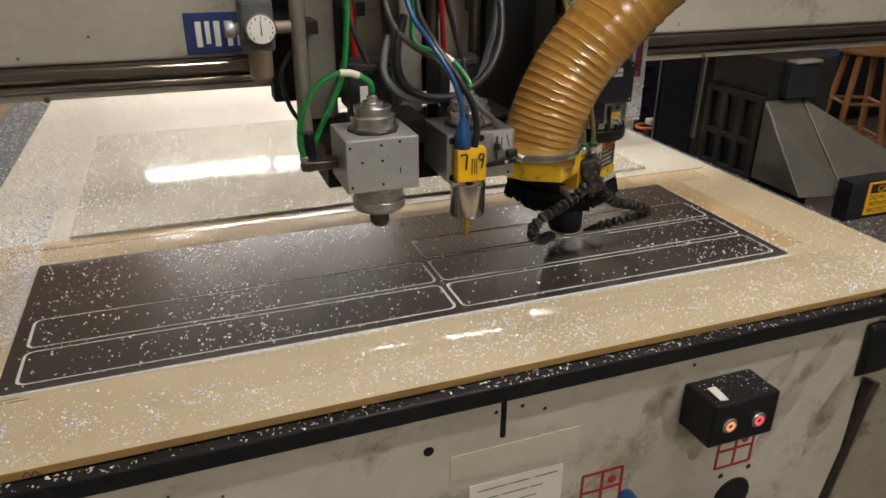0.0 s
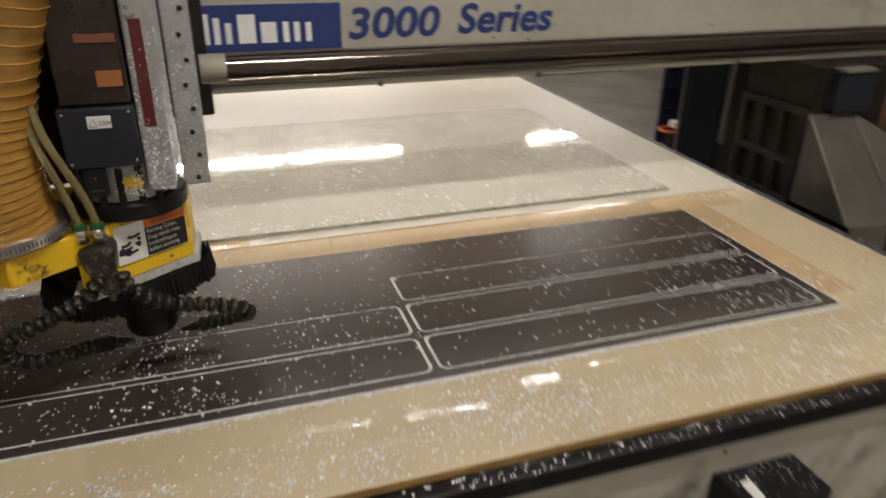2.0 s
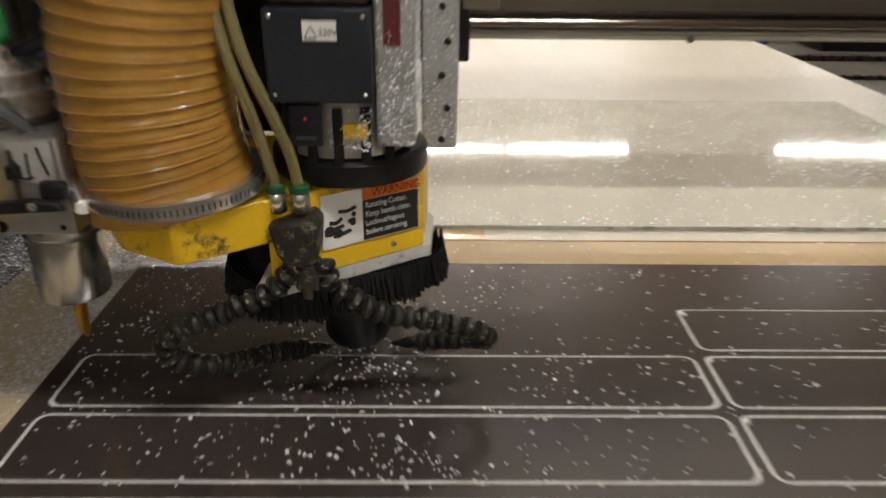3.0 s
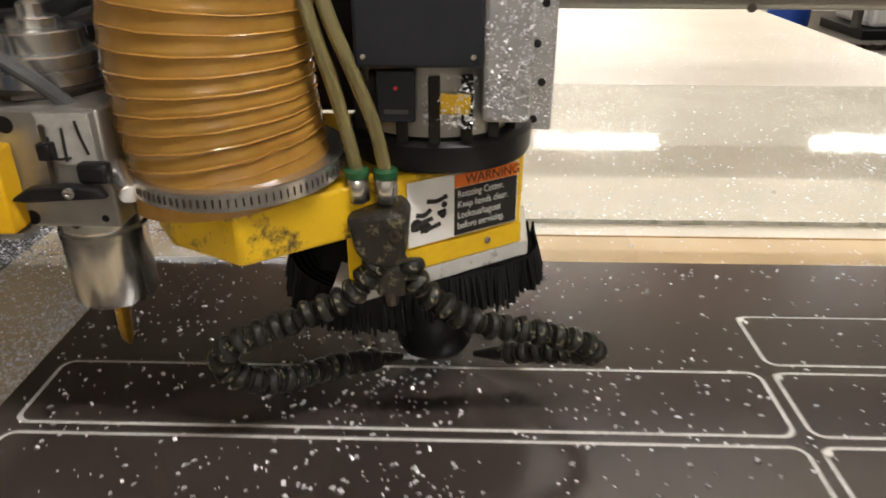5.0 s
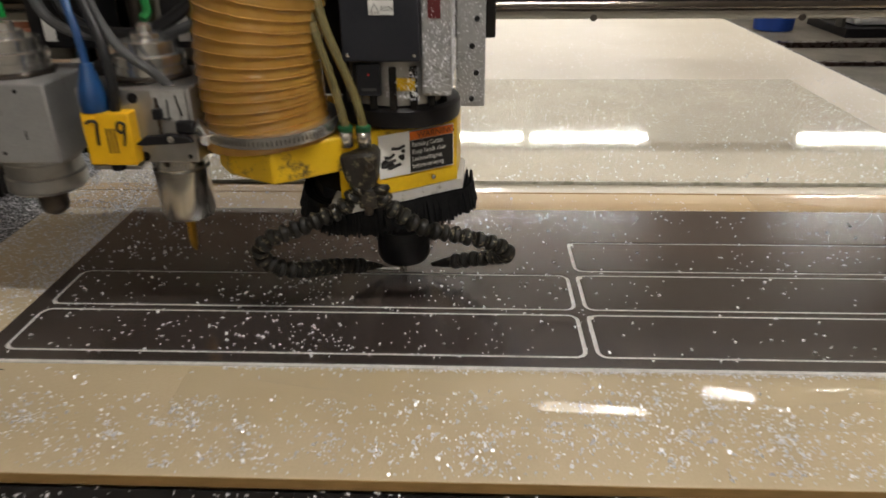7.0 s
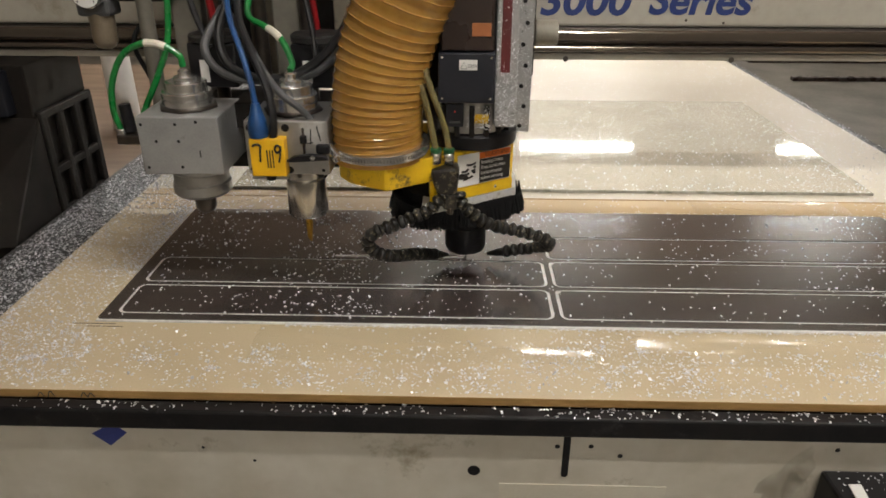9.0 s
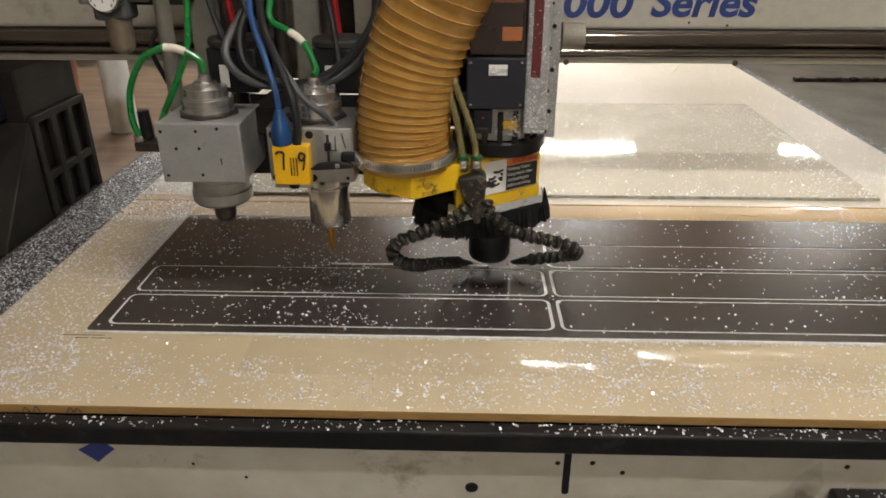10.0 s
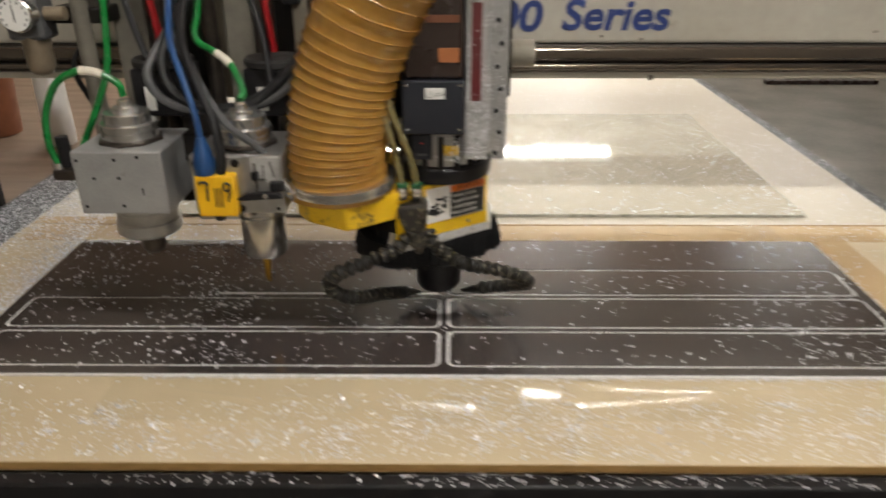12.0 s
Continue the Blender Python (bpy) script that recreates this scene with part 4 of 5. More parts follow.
def drill_unit(t, cx, cy, full):
    """A square aluminium drilling unit with stacked turned caps on top and a nose below."""
    w = 0.0525
    unit = part("drill_block", box((cx - w, cy - 0.050, 0.174 if full else 0.181), (cx + w, cy + 0.052, 0.251), 0.002), ALU_MATT if full else ALU, t,
                "machined aluminium drilling unit" if full else "scribbled aluminium drilling unit")
    holes = ((-0.0465, 0.2406, 0.0021), (-0.0024, 0.2411, 0.0021), (0.0245, 0.2445, 0.0021), (-0.0300, 0.2187, 0.0021), (-0.0010, 0.2190, 0.0021), (-0.0453, 0.1836, 0.0021), (-0.0010, 0.1845, 0.0021))
    if not full:
        holes = ((-0.0450, 0.2417, 0.0050), (-0.0004, 0.2421, 0.0050), (0.0014, 0.1872, 0.0046), (-0.0450, 0.1875, 0.0046), (0.0430, 0.2440, 0.0022), (0.0440, 0.1870, 0.0022))
    for x, z, r in holes:
        part("screw_hole", cyl((cx + x, cy - 0.0504, z), (cx + x, cy - 0.049, z), r, 14, bevel=0.0002), BLACK, unit)
    if full:
        part("slot", box((cx + 0.0240, cy - 0.0504, 0.198), (cx + 0.0256, cy - 0.049, 0.207), 0.0003), BLACK, unit)
    part("flange", lathe([(0.0375, 0.2512), (0.0385, 0.2525), (0.0385, 0.2545), (0.0370, 0.2555), (0.030, 0.2556)], (cx, cy, 0), None, 8), STEEL_DARK, unit, "dark flange")
    part("cap", lathe([(0.0318, 0.2556), (0.0325, 0.2563), (0.0325, 0.2640), (0.0312, 0.2646), (0.0312, 0.2660), (0.0325, 0.2666), (0.0325, 0.2728), (0.0316, 0.2736), (0.0270, 0.2737)], (cx, cy, 0), None, 44), STEEL, unit, "turned steel cap")
    part("upper_cap", lathe([(0.0262, 0.2737), (0.0270, 0.2744), (0.0270, 0.2852), (0.0262, 0.2860), (0.0150, 0.2862)], (cx, cy, 0), None, 40), STEEL, unit, "turned steel upper cap")
    part("neck", lathe([(0.0140, 0.2862), (0.0145, 0.2868), (0.0145, 0.2915), (0.0138, 0.2922), (0.0080, 0.2924), (0.0078, 0.2990), (0.0050, 0.3010)], (cx, cy, 0), None, 24), STEEL, unit, "steel air fitting")
    if full:
        part("nose", lathe([(0.040, 0.1739), (0.040, 0.168), (0.037, 0.165), (0.037, 0.152), (0.039, 0.150), (0.039, 0.137), (0.035, 0.133)], (cx + 0.004, cy - 0.002, 0), None, 40), ALU, unit, "turned aluminium nose")
        part("collet_nut", lathe([(0.013, 0.133), (0.0145, 0.130), (0.0145, 0.112), (0.012, 0.106), (0.006, 0.102)], (cx + 0.004, cy - 0.002, 0), None, 24), STEEL_DARK, unit, "dark collet nut")
    else:
        at = (cx + 0.006, cy + 0.014, 0)
        # Solid black ring stands in for the shade between block and collar.
        part("shadow_gap", lathe([(0.026, 0.1809), (0.026, 0.1770), (0.020, 0.1768)], at, None, 36), BLACK, unit, "black ring drawn for the shaded gap above the collar")
        part("chuck_collar", lathe([(0.0262, 0.1769), (0.0278, 0.1760), (0.0278, 0.1590), (0.0268, 0.1582), (0.0262, 0.1560)], at, None, 40), STEEL, unit, "turned steel collar")
        ch = part("chuck", lathe([(0.0262, 0.1560), (0.0282, 0.1550), (0.0282, 0.1510), (0.0276, 0.1504), (0.0276, 0.1050), (0.0262, 0.1022), (0.0085, 0.1018)], at, None, 44), CHUCK, unit, "bright turned chuck with reflection streaks in its colour")
        for a in (-150, -95, -40):
            d = Vector((math.cos(radians(a)), math.sin(radians(a)), 0))
            p = Vector(at) + d * 0.0270
            part("set_screw", cyl(p + Vector((0, 0, 0.166)), p + d * 0.0012 + Vector((0, 0, 0.166)), 0.0030, 12, bevel=0.0003), STEEL_DARK, ch)
        bit = lathe([(0.0058, 0.1018), (0.0058, 0.071), (0.0052, 0.064), (0.0015, 0.058)], at, None, 14)
        for v in bit.verts:
            if v.co.z < 0.086 and (v.co.x - at[0]) > 0.001:
                v.co.x = at[0] + 0.001 + 0.35 * (v.co.x - at[0] - 0.001)
        part("drill_bit", bit, BRASS, unit, "gold coated drill bit with a cut flute")
    return unit


BEAD = [None]


def loc_line(t, points, n, label):
    """A segmented coolant hose: waisted beads along a bent line, with a slim nozzle."""
    line = smooth_path(points, 24)
    cum = [0.0]
    for a, b in zip(line, line[1:]):
        cum.append(cum[-1] + (b - a).length)
    fr = frames_along(line)

    def at(s):
        i = min(range(len(cum)), key=lambda k: abs(cum[k] - s))
        return fr[i]
    total = cum[-1] - 0.024
    p, u, v, d = at(total)
    hose = part("blow_hose", lathe([(0.0064, -0.003), (0.0060, 0.008), (0.0034, 0.020), (0.0026, 0.026)], p, Matrix((u, v, d)).transposed(), 12), LOCLINE, t, label)
    if not BEAD[0]:
        h = 0.0108
        bm = lathe([(0.0050, -0.58 * h), (0.0082, -0.50 * h), (0.0096, -0.28 * h), (0.0097, -0.08 * h), (0.0080, 0.12 * h), (0.0058, 0.20 * h), (0.0056, 0.34 * h), (0.0072, 0.40 * h), (0.0070, 0.52 * h), (0.0048, 0.62 * h)], (0, 0, 0), None, 14)
        first = part("bead", bm, LOCLINE, hose)
        BEAD[0] = first.data
        bpy.data.objects.remove(first)
    for k in range(n):
        p, u, v, d = at(total * (k + 0.5) / n)
        ob = new("bead", BEAD[0])
        ob.parent = hose
        ob.matrix_basis = Matrix.Translation(p) @ Matrix((u, v, d)).transposed().to_4x4() @ pose(0, 0, 0, 9 * math.sin(2.3 * k), 9 * math.cos(1.7 * k), 37 * k)
    return hose


HOSE_FOOT = Vector((-0.117, -0.092, 0.195))


def dust_hose(t):
    """Amber wire-ribbed hose; it leans over its foot as the head travels."""
    pts = [(0, 0, 0), (0.0, 0, 0.05), (0.006, 0.0, 0.10), (0.020, -0.002, 0.15), (0.046, -0.008, 0.21), (0.085, -0.016, 0.28), (0.14, -0.03, 0.36), (0.20, -0.045, 0.44), (0.26, -0.06, 0.53)]
    line = smooth_path(pts, 60)
    cum = [0.0]
    for a, b in zip(line, line[1:]):
        cum.append(cum[-1] + (b - a).length)
    fr = frames_along(line)
    rng = random.Random(4)
    # pleats close up near the foot and open towards the top
    marks, s = [], 0.018
    while s < cum[-1] - 0.02:
        marks.append(s)
        s += (0.0102 + 0.0105 * min(1, max(0, (s - 0.08) / 0.22))) * rng.uniform(0.88, 1.12)
    bm = bmesh.new()
    seg, prev = 40, None
    stops = [0.0, 0.008]
    for a, b in zip(marks, marks[1:]):
        stops += [a, a + 0.28 * (b - a), a + 0.55 * (b - a), a + 0.82 * (b - a)]
    j = 0
    last = len(marks) - 1
    for k, s in enumerate(stops):
        while j < len(cum) - 2 and cum[j + 1] < s:
            j += 1
        p, u, v, d = fr[j]
        ph = (k - 2) % 4
        r = (0.0628, 0.0612)[k] if k < 2 else (0.0591, 0.0589, 0.0580, 0.0585)[ph]
        ring = []
        for q in range(seg):
            a = 2 * math.pi * q / seg
            # the rib is a helix: each ring slides along by a pitch in one turn
            off = d * (0.0105 * (q / seg - 0.5) if k >= 2 else 0)
            wob = 1 + 0.012 * noise.noise((math.cos(a) * 1.5, math.sin(a) * 1.5, s * 60))
            ring.append(bm.verts.new(p + off + r * wob * (u * math.cos(a) + v * math.sin(a))))
        if prev:
            for q in range(seg):
                bm.faces.new((prev[q], prev[(q + 1) % seg], ring[(q + 1) % seg], ring[q]))
        prev = ring
    hose = part("dust_hose", bm, HOSE, t, "amber wire-ribbed dust extraction hose")
    # the wire itself
    wire, j = [], 0
    for a, b in zip(marks, marks[1:]):
        for q in range(24):
            f = q / 24
            s = a + (b - a) * f
            while j < len(cum) - 2 and cum[j + 1] < s:
                j += 1
            p, u, v, d = fr[j]
            ang = 2 * math.pi * f
            wire.append(p + 0.0592 * (u * math.cos(ang) + v * math.sin(ang)) - d * 0.005)
    part("wire_rib", sweep(wire, 0.0009, 5, 1), HOSE_WIRE, hose, "brown spiral wire rib")
    return hose


def router_head():
    t = thing("router_carriage", (0.3, CUT_Y, TOP + 0.003), "router carriage with spindle, yellow dust shoe and two drilling units", "router")

    # carriage plates that ride on the gantry
    part("carriage_plate", box((-0.470, 0.215, 0.235), (0.110, 0.262, 0.60), 0.003), CAST, t, "dark carriage back plate")
    for x0, x1 in ((-0.432, -0.388), (-0.284, -0.246)):
        part("slide_plate", box((x0, 0.075, 0.235), (x1, 0.205, 0.60), 0.003), SLIDE, t, "grimy slide plate")
    for x in (-0.366, -0.300, -0.232, -0.160):
        part("guide_rod", cyl((x, 0.065, 0.20), (x, 0.065, 0.62), 0.010, 20), STEEL_DARK, t, "dark guide rod")
    for x0, x1 in ((-0.340, -0.278), (-0.208, -0.130)):
        pn = part("slide_panel", box((x0, 0.148, 0.25), (x1, 0.160, 0.60), 0.002), SLIDE_PALE, t, "dull beige slide panel between the rods")
        for z in (0.385, 0.455):
            part("stop_block", box((x0 - 0.006, 0.120, z), (x0 + 0.014, 0.1478, z + 0.022), 0.002), BLACK, pn)
            part("stop_block", box((x1 - 0.014, 0.120, z), (x1 + 0.006, 0.1478, z + 0.022), 0.002), BLACK, pn)
    for x in (-0.365, -0.222):
        v = part("valve_body", box((x - 0.022, -0.005, 0.262), (x + 0.045, 0.06, 0.322), 0.003), BLACK, t, "black valve body")
        part("valve_cap", lathe([(0.036, 0.3222), (0.0385, 0.3235), (0.0385, 0.3300), (0.036, 0.3325), (0.012, 0.3335)], (x + 0.012, 0.026, 0), None, 32), DUSTY, v, "dusty round cap")
        part("paper_label", box((x - 0.006, -0.0060, 0.270), (x + 0.006, -0.0052, 0.300), 0), WHITE, v, "white rating label")
    part("bracket_arm", box((-0.325, -0.045, 0.215), (-0.272, 0.065, 0.250), 0.003), CAST, t, "dark mounting arm")
    part("bracket_arm", box((-0.176, -0.045, 0.215), (-0.130, 0.065, 0.250), 0.003), CAST, t, "dark mounting arm")
    part("mount", box((-0.430, -0.018, 0.150), (-0.130, 0.20, 0.213), 0.003), CAST, t, "dark mounting bracket")
    part("spindle_mount", box((-0.129, 0.090, 0.190), (-0.036, 0.212, 0.62), 0.003), CAST, t, "dark spindle mounting block")
    part("pole", lathe([(0.0075, 0.166), (0.0085, 0.168), (0.0085, 0.186), (0.0108, 0.188), (0.0108, 0.62)], (-0.450, 0.03, 0), None, 20), SLIDE, t, "grey steel stop rod")

    # drilling units
    drill_unit(t, -0.3695, -0.070, True)
    drill_unit(t, -0.2275, -0.084, False)
    tp = part("tape_patch", box((-0.2100, -0.1352, 0.2200), (-0.1800, -0.1343, 0.2490), 0.0003), DULL_TAPE, t, "white tape patch with pen strokes")
    part("pen_mark", sweep([(-0.188, -0.1356, 0.245), (-0.1865, -0.1356, 0.236), (-0.184, -0.1356, 0.226)], 0.0008, 5), INK, tp)
    part("pen_mark", sweep([(-0.205, -0.1356, 0.236), (-0.203, -0.1356, 0.224), (-0.194, -0.1356, 0.224)], 0.0008, 5), INK, tp)
    part("pen_mark", sweep([(-0.196, -0.1356, 0.241), (-0.197, -0.1356, 0.222)], 0.0008, 5), INK, tp)
    clip = part("toggle_clamp", hull([(x, y, z) for y in (-0.1400, -0.1470) for x, z in ((-0.2290, 0.2020), (-0.2180, 0.2095), (-0.1960, 0.2120), (-0.1780, 0.2100), (-0.1740, 0.2040), (-0.1960, 0.2030), (-0.2200, 0.2010))], 0.0015), BLACK, t, "black toggle clamp lever")
    part("clamp_eye", lathe([(0.0034, 0), (0.0032, 0.0012), (0.0018, 0.0014), (0.0016, 0.0006)], (-0.1936, -0.1470, 0.2075), Matrix.Rotation(radians(90), 3, "X"), 16), STEEL, clip, "bright steel rivet")
    part("clamp_base", box((-0.1900, -0.1430, 0.2105), (-0.1720, -0.1343, 0.2230), 0.003), BLACK, clip)
    part("clamp_link", cyl((-0.2050, -0.1390, 0.2090), (-0.2050, -0.1390, 0.2440), 0.0016, 8), STEEL_DARK, clip)
    part("clamp_nut", box((-0.2090, -0.1430, 0.2240), (-0.2010, -0.1352, 0.2340), 0.0015), BLACK, clip)

    # yellow tagged connector with its blue plug
    tag = part("connector", box((-0.2705, -0.152, 0.184), (-0.2265, -0.1345, 0.233), 0.002), TAG_YELLOW, t, "yellow plug with black pen marks")
    part("pen_mark", sweep([(-0.2660, -0.1526, 0.2235), (-0.2640, -0.1526, 0.2255), (-0.2590, -0.1526, 0.2260), (-0.2560, -0.1526, 0.2240)], 0.0015, 6), INK, tag)
    part("pen_mark", sweep([(-0.2560, -0.1526, 0.2245), (-0.2572, -0.1526, 0.2150), (-0.2578, -0.1526, 0.2040)], 0.0015, 6), INK, tag)
    part("pen_mark", sweep([(-0.2315, -0.1526, 0.2235), (-0.2360, -0.1526, 0.2250), (-0.2385, -0.1526, 0.2200), (-0.2360, -0.1526, 0.2155), (-0.2318, -0.1526, 0.2190), (-0.2312, -0.1526, 0.2240)], 0.0014, 6), INK, tag)
    part("pen_mark", sweep([(-0.2314, -0.1526, 0.2230), (-0.2325, -0.1526, 0.2120), (-0.2345, -0.1526, 0.2035)], 0.0014, 6), INK, tag)
    for k in range(3):
        part("small_print", box((-0.2495 + 0.0035 * k, -0.1525, 0.196), (-0.2480 + 0.0035 * k, -0.1518, 0.219), 0), INK, tag)
    part("bracket_foot", box((-0.2740, -0.1420, 0.1765), (-0.2290, -0.1080, 0.1808), 0.001), ALU, tag, "pale aluminium bracket foot")
    part("gland", cyl((-0.249, -0.143, 0.184), (-0.249, -0.143, 0.1775), 0.0065, 16), BLACK, tag)
    part("blue_plug", lathe([(0.0115, 0.2331), (0.0125, 0.240), (0.0115, 0.252), (0.0085, 0.262), (0.0050, 0.275)], (-0.2595, -0.142, 0), None, 18), BLUE, t, "blue moulded plug")

    # tubes and cables
    def line(name, pts, r, m, label=""):
        return part(name, sweep(pts, r, 10), m, t, label)
    line("blue_cable", [(-0.2595, -0.142, 0.272), (-0.263, -0.139, 0.30), (-0.274, -0.128, 0.335), (-0.292, -0.10, 0.372), (-0.305, -0.05, 0.41), (-0.31, 0.0, 0.48), (-0.31, 0.05, 0.60)], 0.0036, BLUE, "blue signal cable")
    line("black_cable", [(-0.2415, -0.143, 0.233), (-0.239, -0.143, 0.262), (-0.245, -0.137, 0.295), (-0.262, -0.122, 0.33), (-0.283, -0.09, 0.37), (-0.29, -0.04, 0.41), (-0.27, 0.0, 0.47), (-0.26, 0.05, 0.60)], 0.0050, BLACK_CABLE, "black cable")
    line("grey_cable", [(-0.185, -0.10, 0.225), (-0.205, -0.128, 0.262), (-0.23, -0.132, 0.285), (-0.252, -0.120, 0.312), (-0.280, -0.085, 0.345), (-0.312, -0.04, 0.372), (-0.325, 0.0, 0.41), (-0.315, 0.03, 0.48), (-0.31, 0.05, 0.60)], 0.0042, GREY_CABLE, "grey cable")
    line("cable_loop", [(-0.305, -0.02, 0.40), (-0.325, -0.045, 0.345), (-0.315, -0.055, 0.305), (-0.278, -0.06, 0.288), (-0.228, -0.06, 0.292), (-0.180, -0.05, 0.325), (-0.150, -0.02, 0.38), (-0.145, 0.03, 0.48), (-0.15, 0.06, 0.60)], 0.0062, BLACK_CABLE, "looped black cable")
    line("cable_loop", [(-0.328, -0.01, 0.37), (-0.345, -0.05, 0.325), (-0.318, -0.06, 0.292), (-0.262, -0.05, 0.282), (-0.205, -0.03, 0.29), (-0.165, 0.0, 0.33), (-0.13, 0.04, 0.42), (-0.12, 0.06, 0.60)], 0.0055, GREY_CABLE, "looped grey cable")
    line("black_cable", [(-0.395, 0.03, 0.60), (-0.392, 0.02, 0.45), (-0.372, 0.0, 0.37), (-0.352, -0.01, 0.318)], 0.0042, BLACK_CABLE)
    line("black_cable", [(-0.45, 0.05, 0.36), (-0.478, 0.04, 0.318), (-0.47, 0.05, 0.27), (-0.452, 0.05, 0.235)], 0.0035, BLACK_CABLE)
    line("black_cable", [(-0.242, 0.02, 0.60), (-0.235, 0.01, 0.45), (-0.215, 0.0, 0.36), (-0.205, -0.02, 0.30)], 0.0042, BLACK_CABLE)
    line("red_cable", [(-0.362, 0.055, 0.33), (-0.368, 0.05, 0.40), (-0.376, 0.05, 0.48), (-0.38, 0.06, 0.60)], 0.0052, RED, "red cable")
    line("red_cable", [(-0.216, 0.055, 0.33), (-0.222, 0.05, 0.42), (-0.226, 0.06, 0.60)], 0.0046, RED, "red cable")
    line("green_tube", [(-0.3695, -0.070, 0.304), (-0.372, -0.071, 0.318), (-0.390, -0.072, 0.330), (-0.413, -0.072, 0.334), (-0.445, -0.070, 0.319), (-0.468, -0.067, 0.282), (-0.475, -0.064, 0.242), (-0.470, -0.062, 0.216)], 0.0042, GREEN, "bright green air tube")
    line("white_band", [(-0.388, -0.072, 0.3290), (-0.400, -0.072, 0.3330), (-0.414, -0.072, 0.3342)], 0.0050, WHITE_BAND, "white tape band")
    line("green_tube", [(-0.386, -0.02, 0.60), (-0.388, -0.026, 0.46), (-0.392, -0.03, 0.39), (-0.400, -0.032, 0.33), (-0.418, -0.034, 0.288), (-0.442, -0.036, 0.244), (-0.452, -0.040, 0.222)], 0.0042, GREEN, "bright green air tube")
    line("green_tube", [(-0.300, 0.03, 0.60), (-0.288, 0.0, 0.42), (-0.292, -0.02, 0.365), (-0.268, -0.035, 0.350), (-0.243, -0.055, 0.338), (-0.226, -0.075, 0.312), (-0.2275, -0.084, 0.303)], 0.0042, GREEN, "green air tube")
    line("white_band", [(-0.262, -0.040, 0.3480), (-0.252, -0.048, 0.3440), (-0.242, -0.056, 0.3370)], 0.0050, WHITE_BAND, "white tape band")
    v = part("air_valve", box((-0.476, -0.072, 0.198), (-0.422, -0.045, 0.212), 0.003), STEEL_DARK, t, "dark air valve on the drilling unit")
    part("valve_knob", cyl((-0.459, -0.060, 0.214), (-0.461, -0.060, 0.252), 0.0085, 18, r1=0.0078), BLACK, v, "black knob")
    part("valve_ring", cyl((-0.470, -0.062, 0.199), (-0.470, -0.062, 0.219), 0.0075, 16), STEEL, v)

    # air regulator with gauge
    g = part("regulator", lathe([(0.006, 0.310), (0.012, 0.313), (0.0165, 0.320), (0.0170, 0.350), (0.0175, 0.353), (0.0175, 0.36)], (-0.508, 0.02, 0), None, 24), REG_TAN, t, "tan air regulator bowl")
    part("regulator_block", box((-0.533, 0.002, 0.355), (-0.487, 0.042, 0.425), 0.005), GREY_CABLE, g)
    part("port", cyl((-0.550, 0.018, 0.386), (-0.462, 0.018, 0.386), 0.0085, 18), REG_TAN, g)
    part("port_nut", cyl((-0.553, 0.018, 0.386), (-0.540, 0.018, 0.386), 0.0125, 6), ALU_MATT, g)
    part("adjust_knob", cyl((-0.509, 0.020, 0.4255), (-0.509, 0.020, 0.452), 0.0115, 18), ALU_MATT, g)
    part("gauge_case", lathe([(0.0200, -0.008), (0.0210, 0.0), (0.0210, 0.010), (0.0193, 0.012)], (-0.507, -0.004, 0.388), Matrix.Rotation(radians(90), 3, "X"), 36), STEEL, g, "steel pressure gauge case")
    part("dial", lathe([(0.0186, 0), (0.0186, 0.0012)], (-0.507, -0.0158, 0.388), Matrix.Rotation(radians(90), 3, "X"), 36), WHITE, g, "white gauge dial")
    part("needle", hull([(-0.5078, -0.0178, 0.380), (-0.5062, -0.0178, 0.380), (-0.5082, -0.0178, 0.400), (-0.5070, -0.0178, 0.400),
                         (-0.5078, -0.0172, 0.380), (-0.5062, -0.0172, 0.380), (-0.5082, -0.0172, 0.400), (-0.5070, -0.0172, 0.400)], 0), INK, g)
    bm = bmesh.new()
    for k in range(11):
        a = radians(225 - 27 * k)
        c = Vector((-0.507 + 0.0155 * math.cos(a), -0.0174, 0.388 + 0.0155 * math.sin(a)))
        box(c - Vector((0.0007, 0.0002, 0.0016)), c + Vector((0.0007, 0.0002, 0.0016)), 0, bm)
    part("dial_marks", bm, INK, g)
    part("regulator_arm", box((-0.49, 0.03, 0.372), (-0.42, 0.20, 0.392), 0.003), CAST, g)

    # spindle
    part("motor_cover", box((-0.038, -0.115, 0.270), (0.032, 0.03, 0.331), 0.002), NAVY, t, "dark blue-black spindle terminal box")
    part("upper_cover", box((-0.034, -0.108, 0.3325), (0.030, 0.03, 0.62), 0.002), BROWNBOX, t, "glossy brown-black upper cover")
    lab = part("voltage_label", box((-0.012, -0.1160, 0.311), (0.010, -0.1152, 0.3235), 0.0004), WHITE, t, "white voltage warning label")
    part("warning_triangle", sweep([(-0.0105, -0.1164, 0.3130), (-0.0065, -0.1164, 0.3205), (-0.0025, -0.1164, 0.3130), (-0.0105, -0.1164, 0.3130)], 0.0004, 4, 1), INK, lab)
    lettering("print_line", "220V", 0.0058, Matrix.Translation((-0.0015, -0.1164, 0.3145)) @ UPRIGHT, INK, lab, 0, 0.0001)
    part("orange_label", box((0.003, -0.1092, 0.350), (0.026, -0.1082, 0.3655), 0.0003), FADED_ORANGE, t, "small faded orange label")
    part("orange_label", box((-0.010, -0.1092, 0.392), (0.026, -0.1082, 0.400), 0.0003), TERRACOTTA, t, "faded red-brown label")
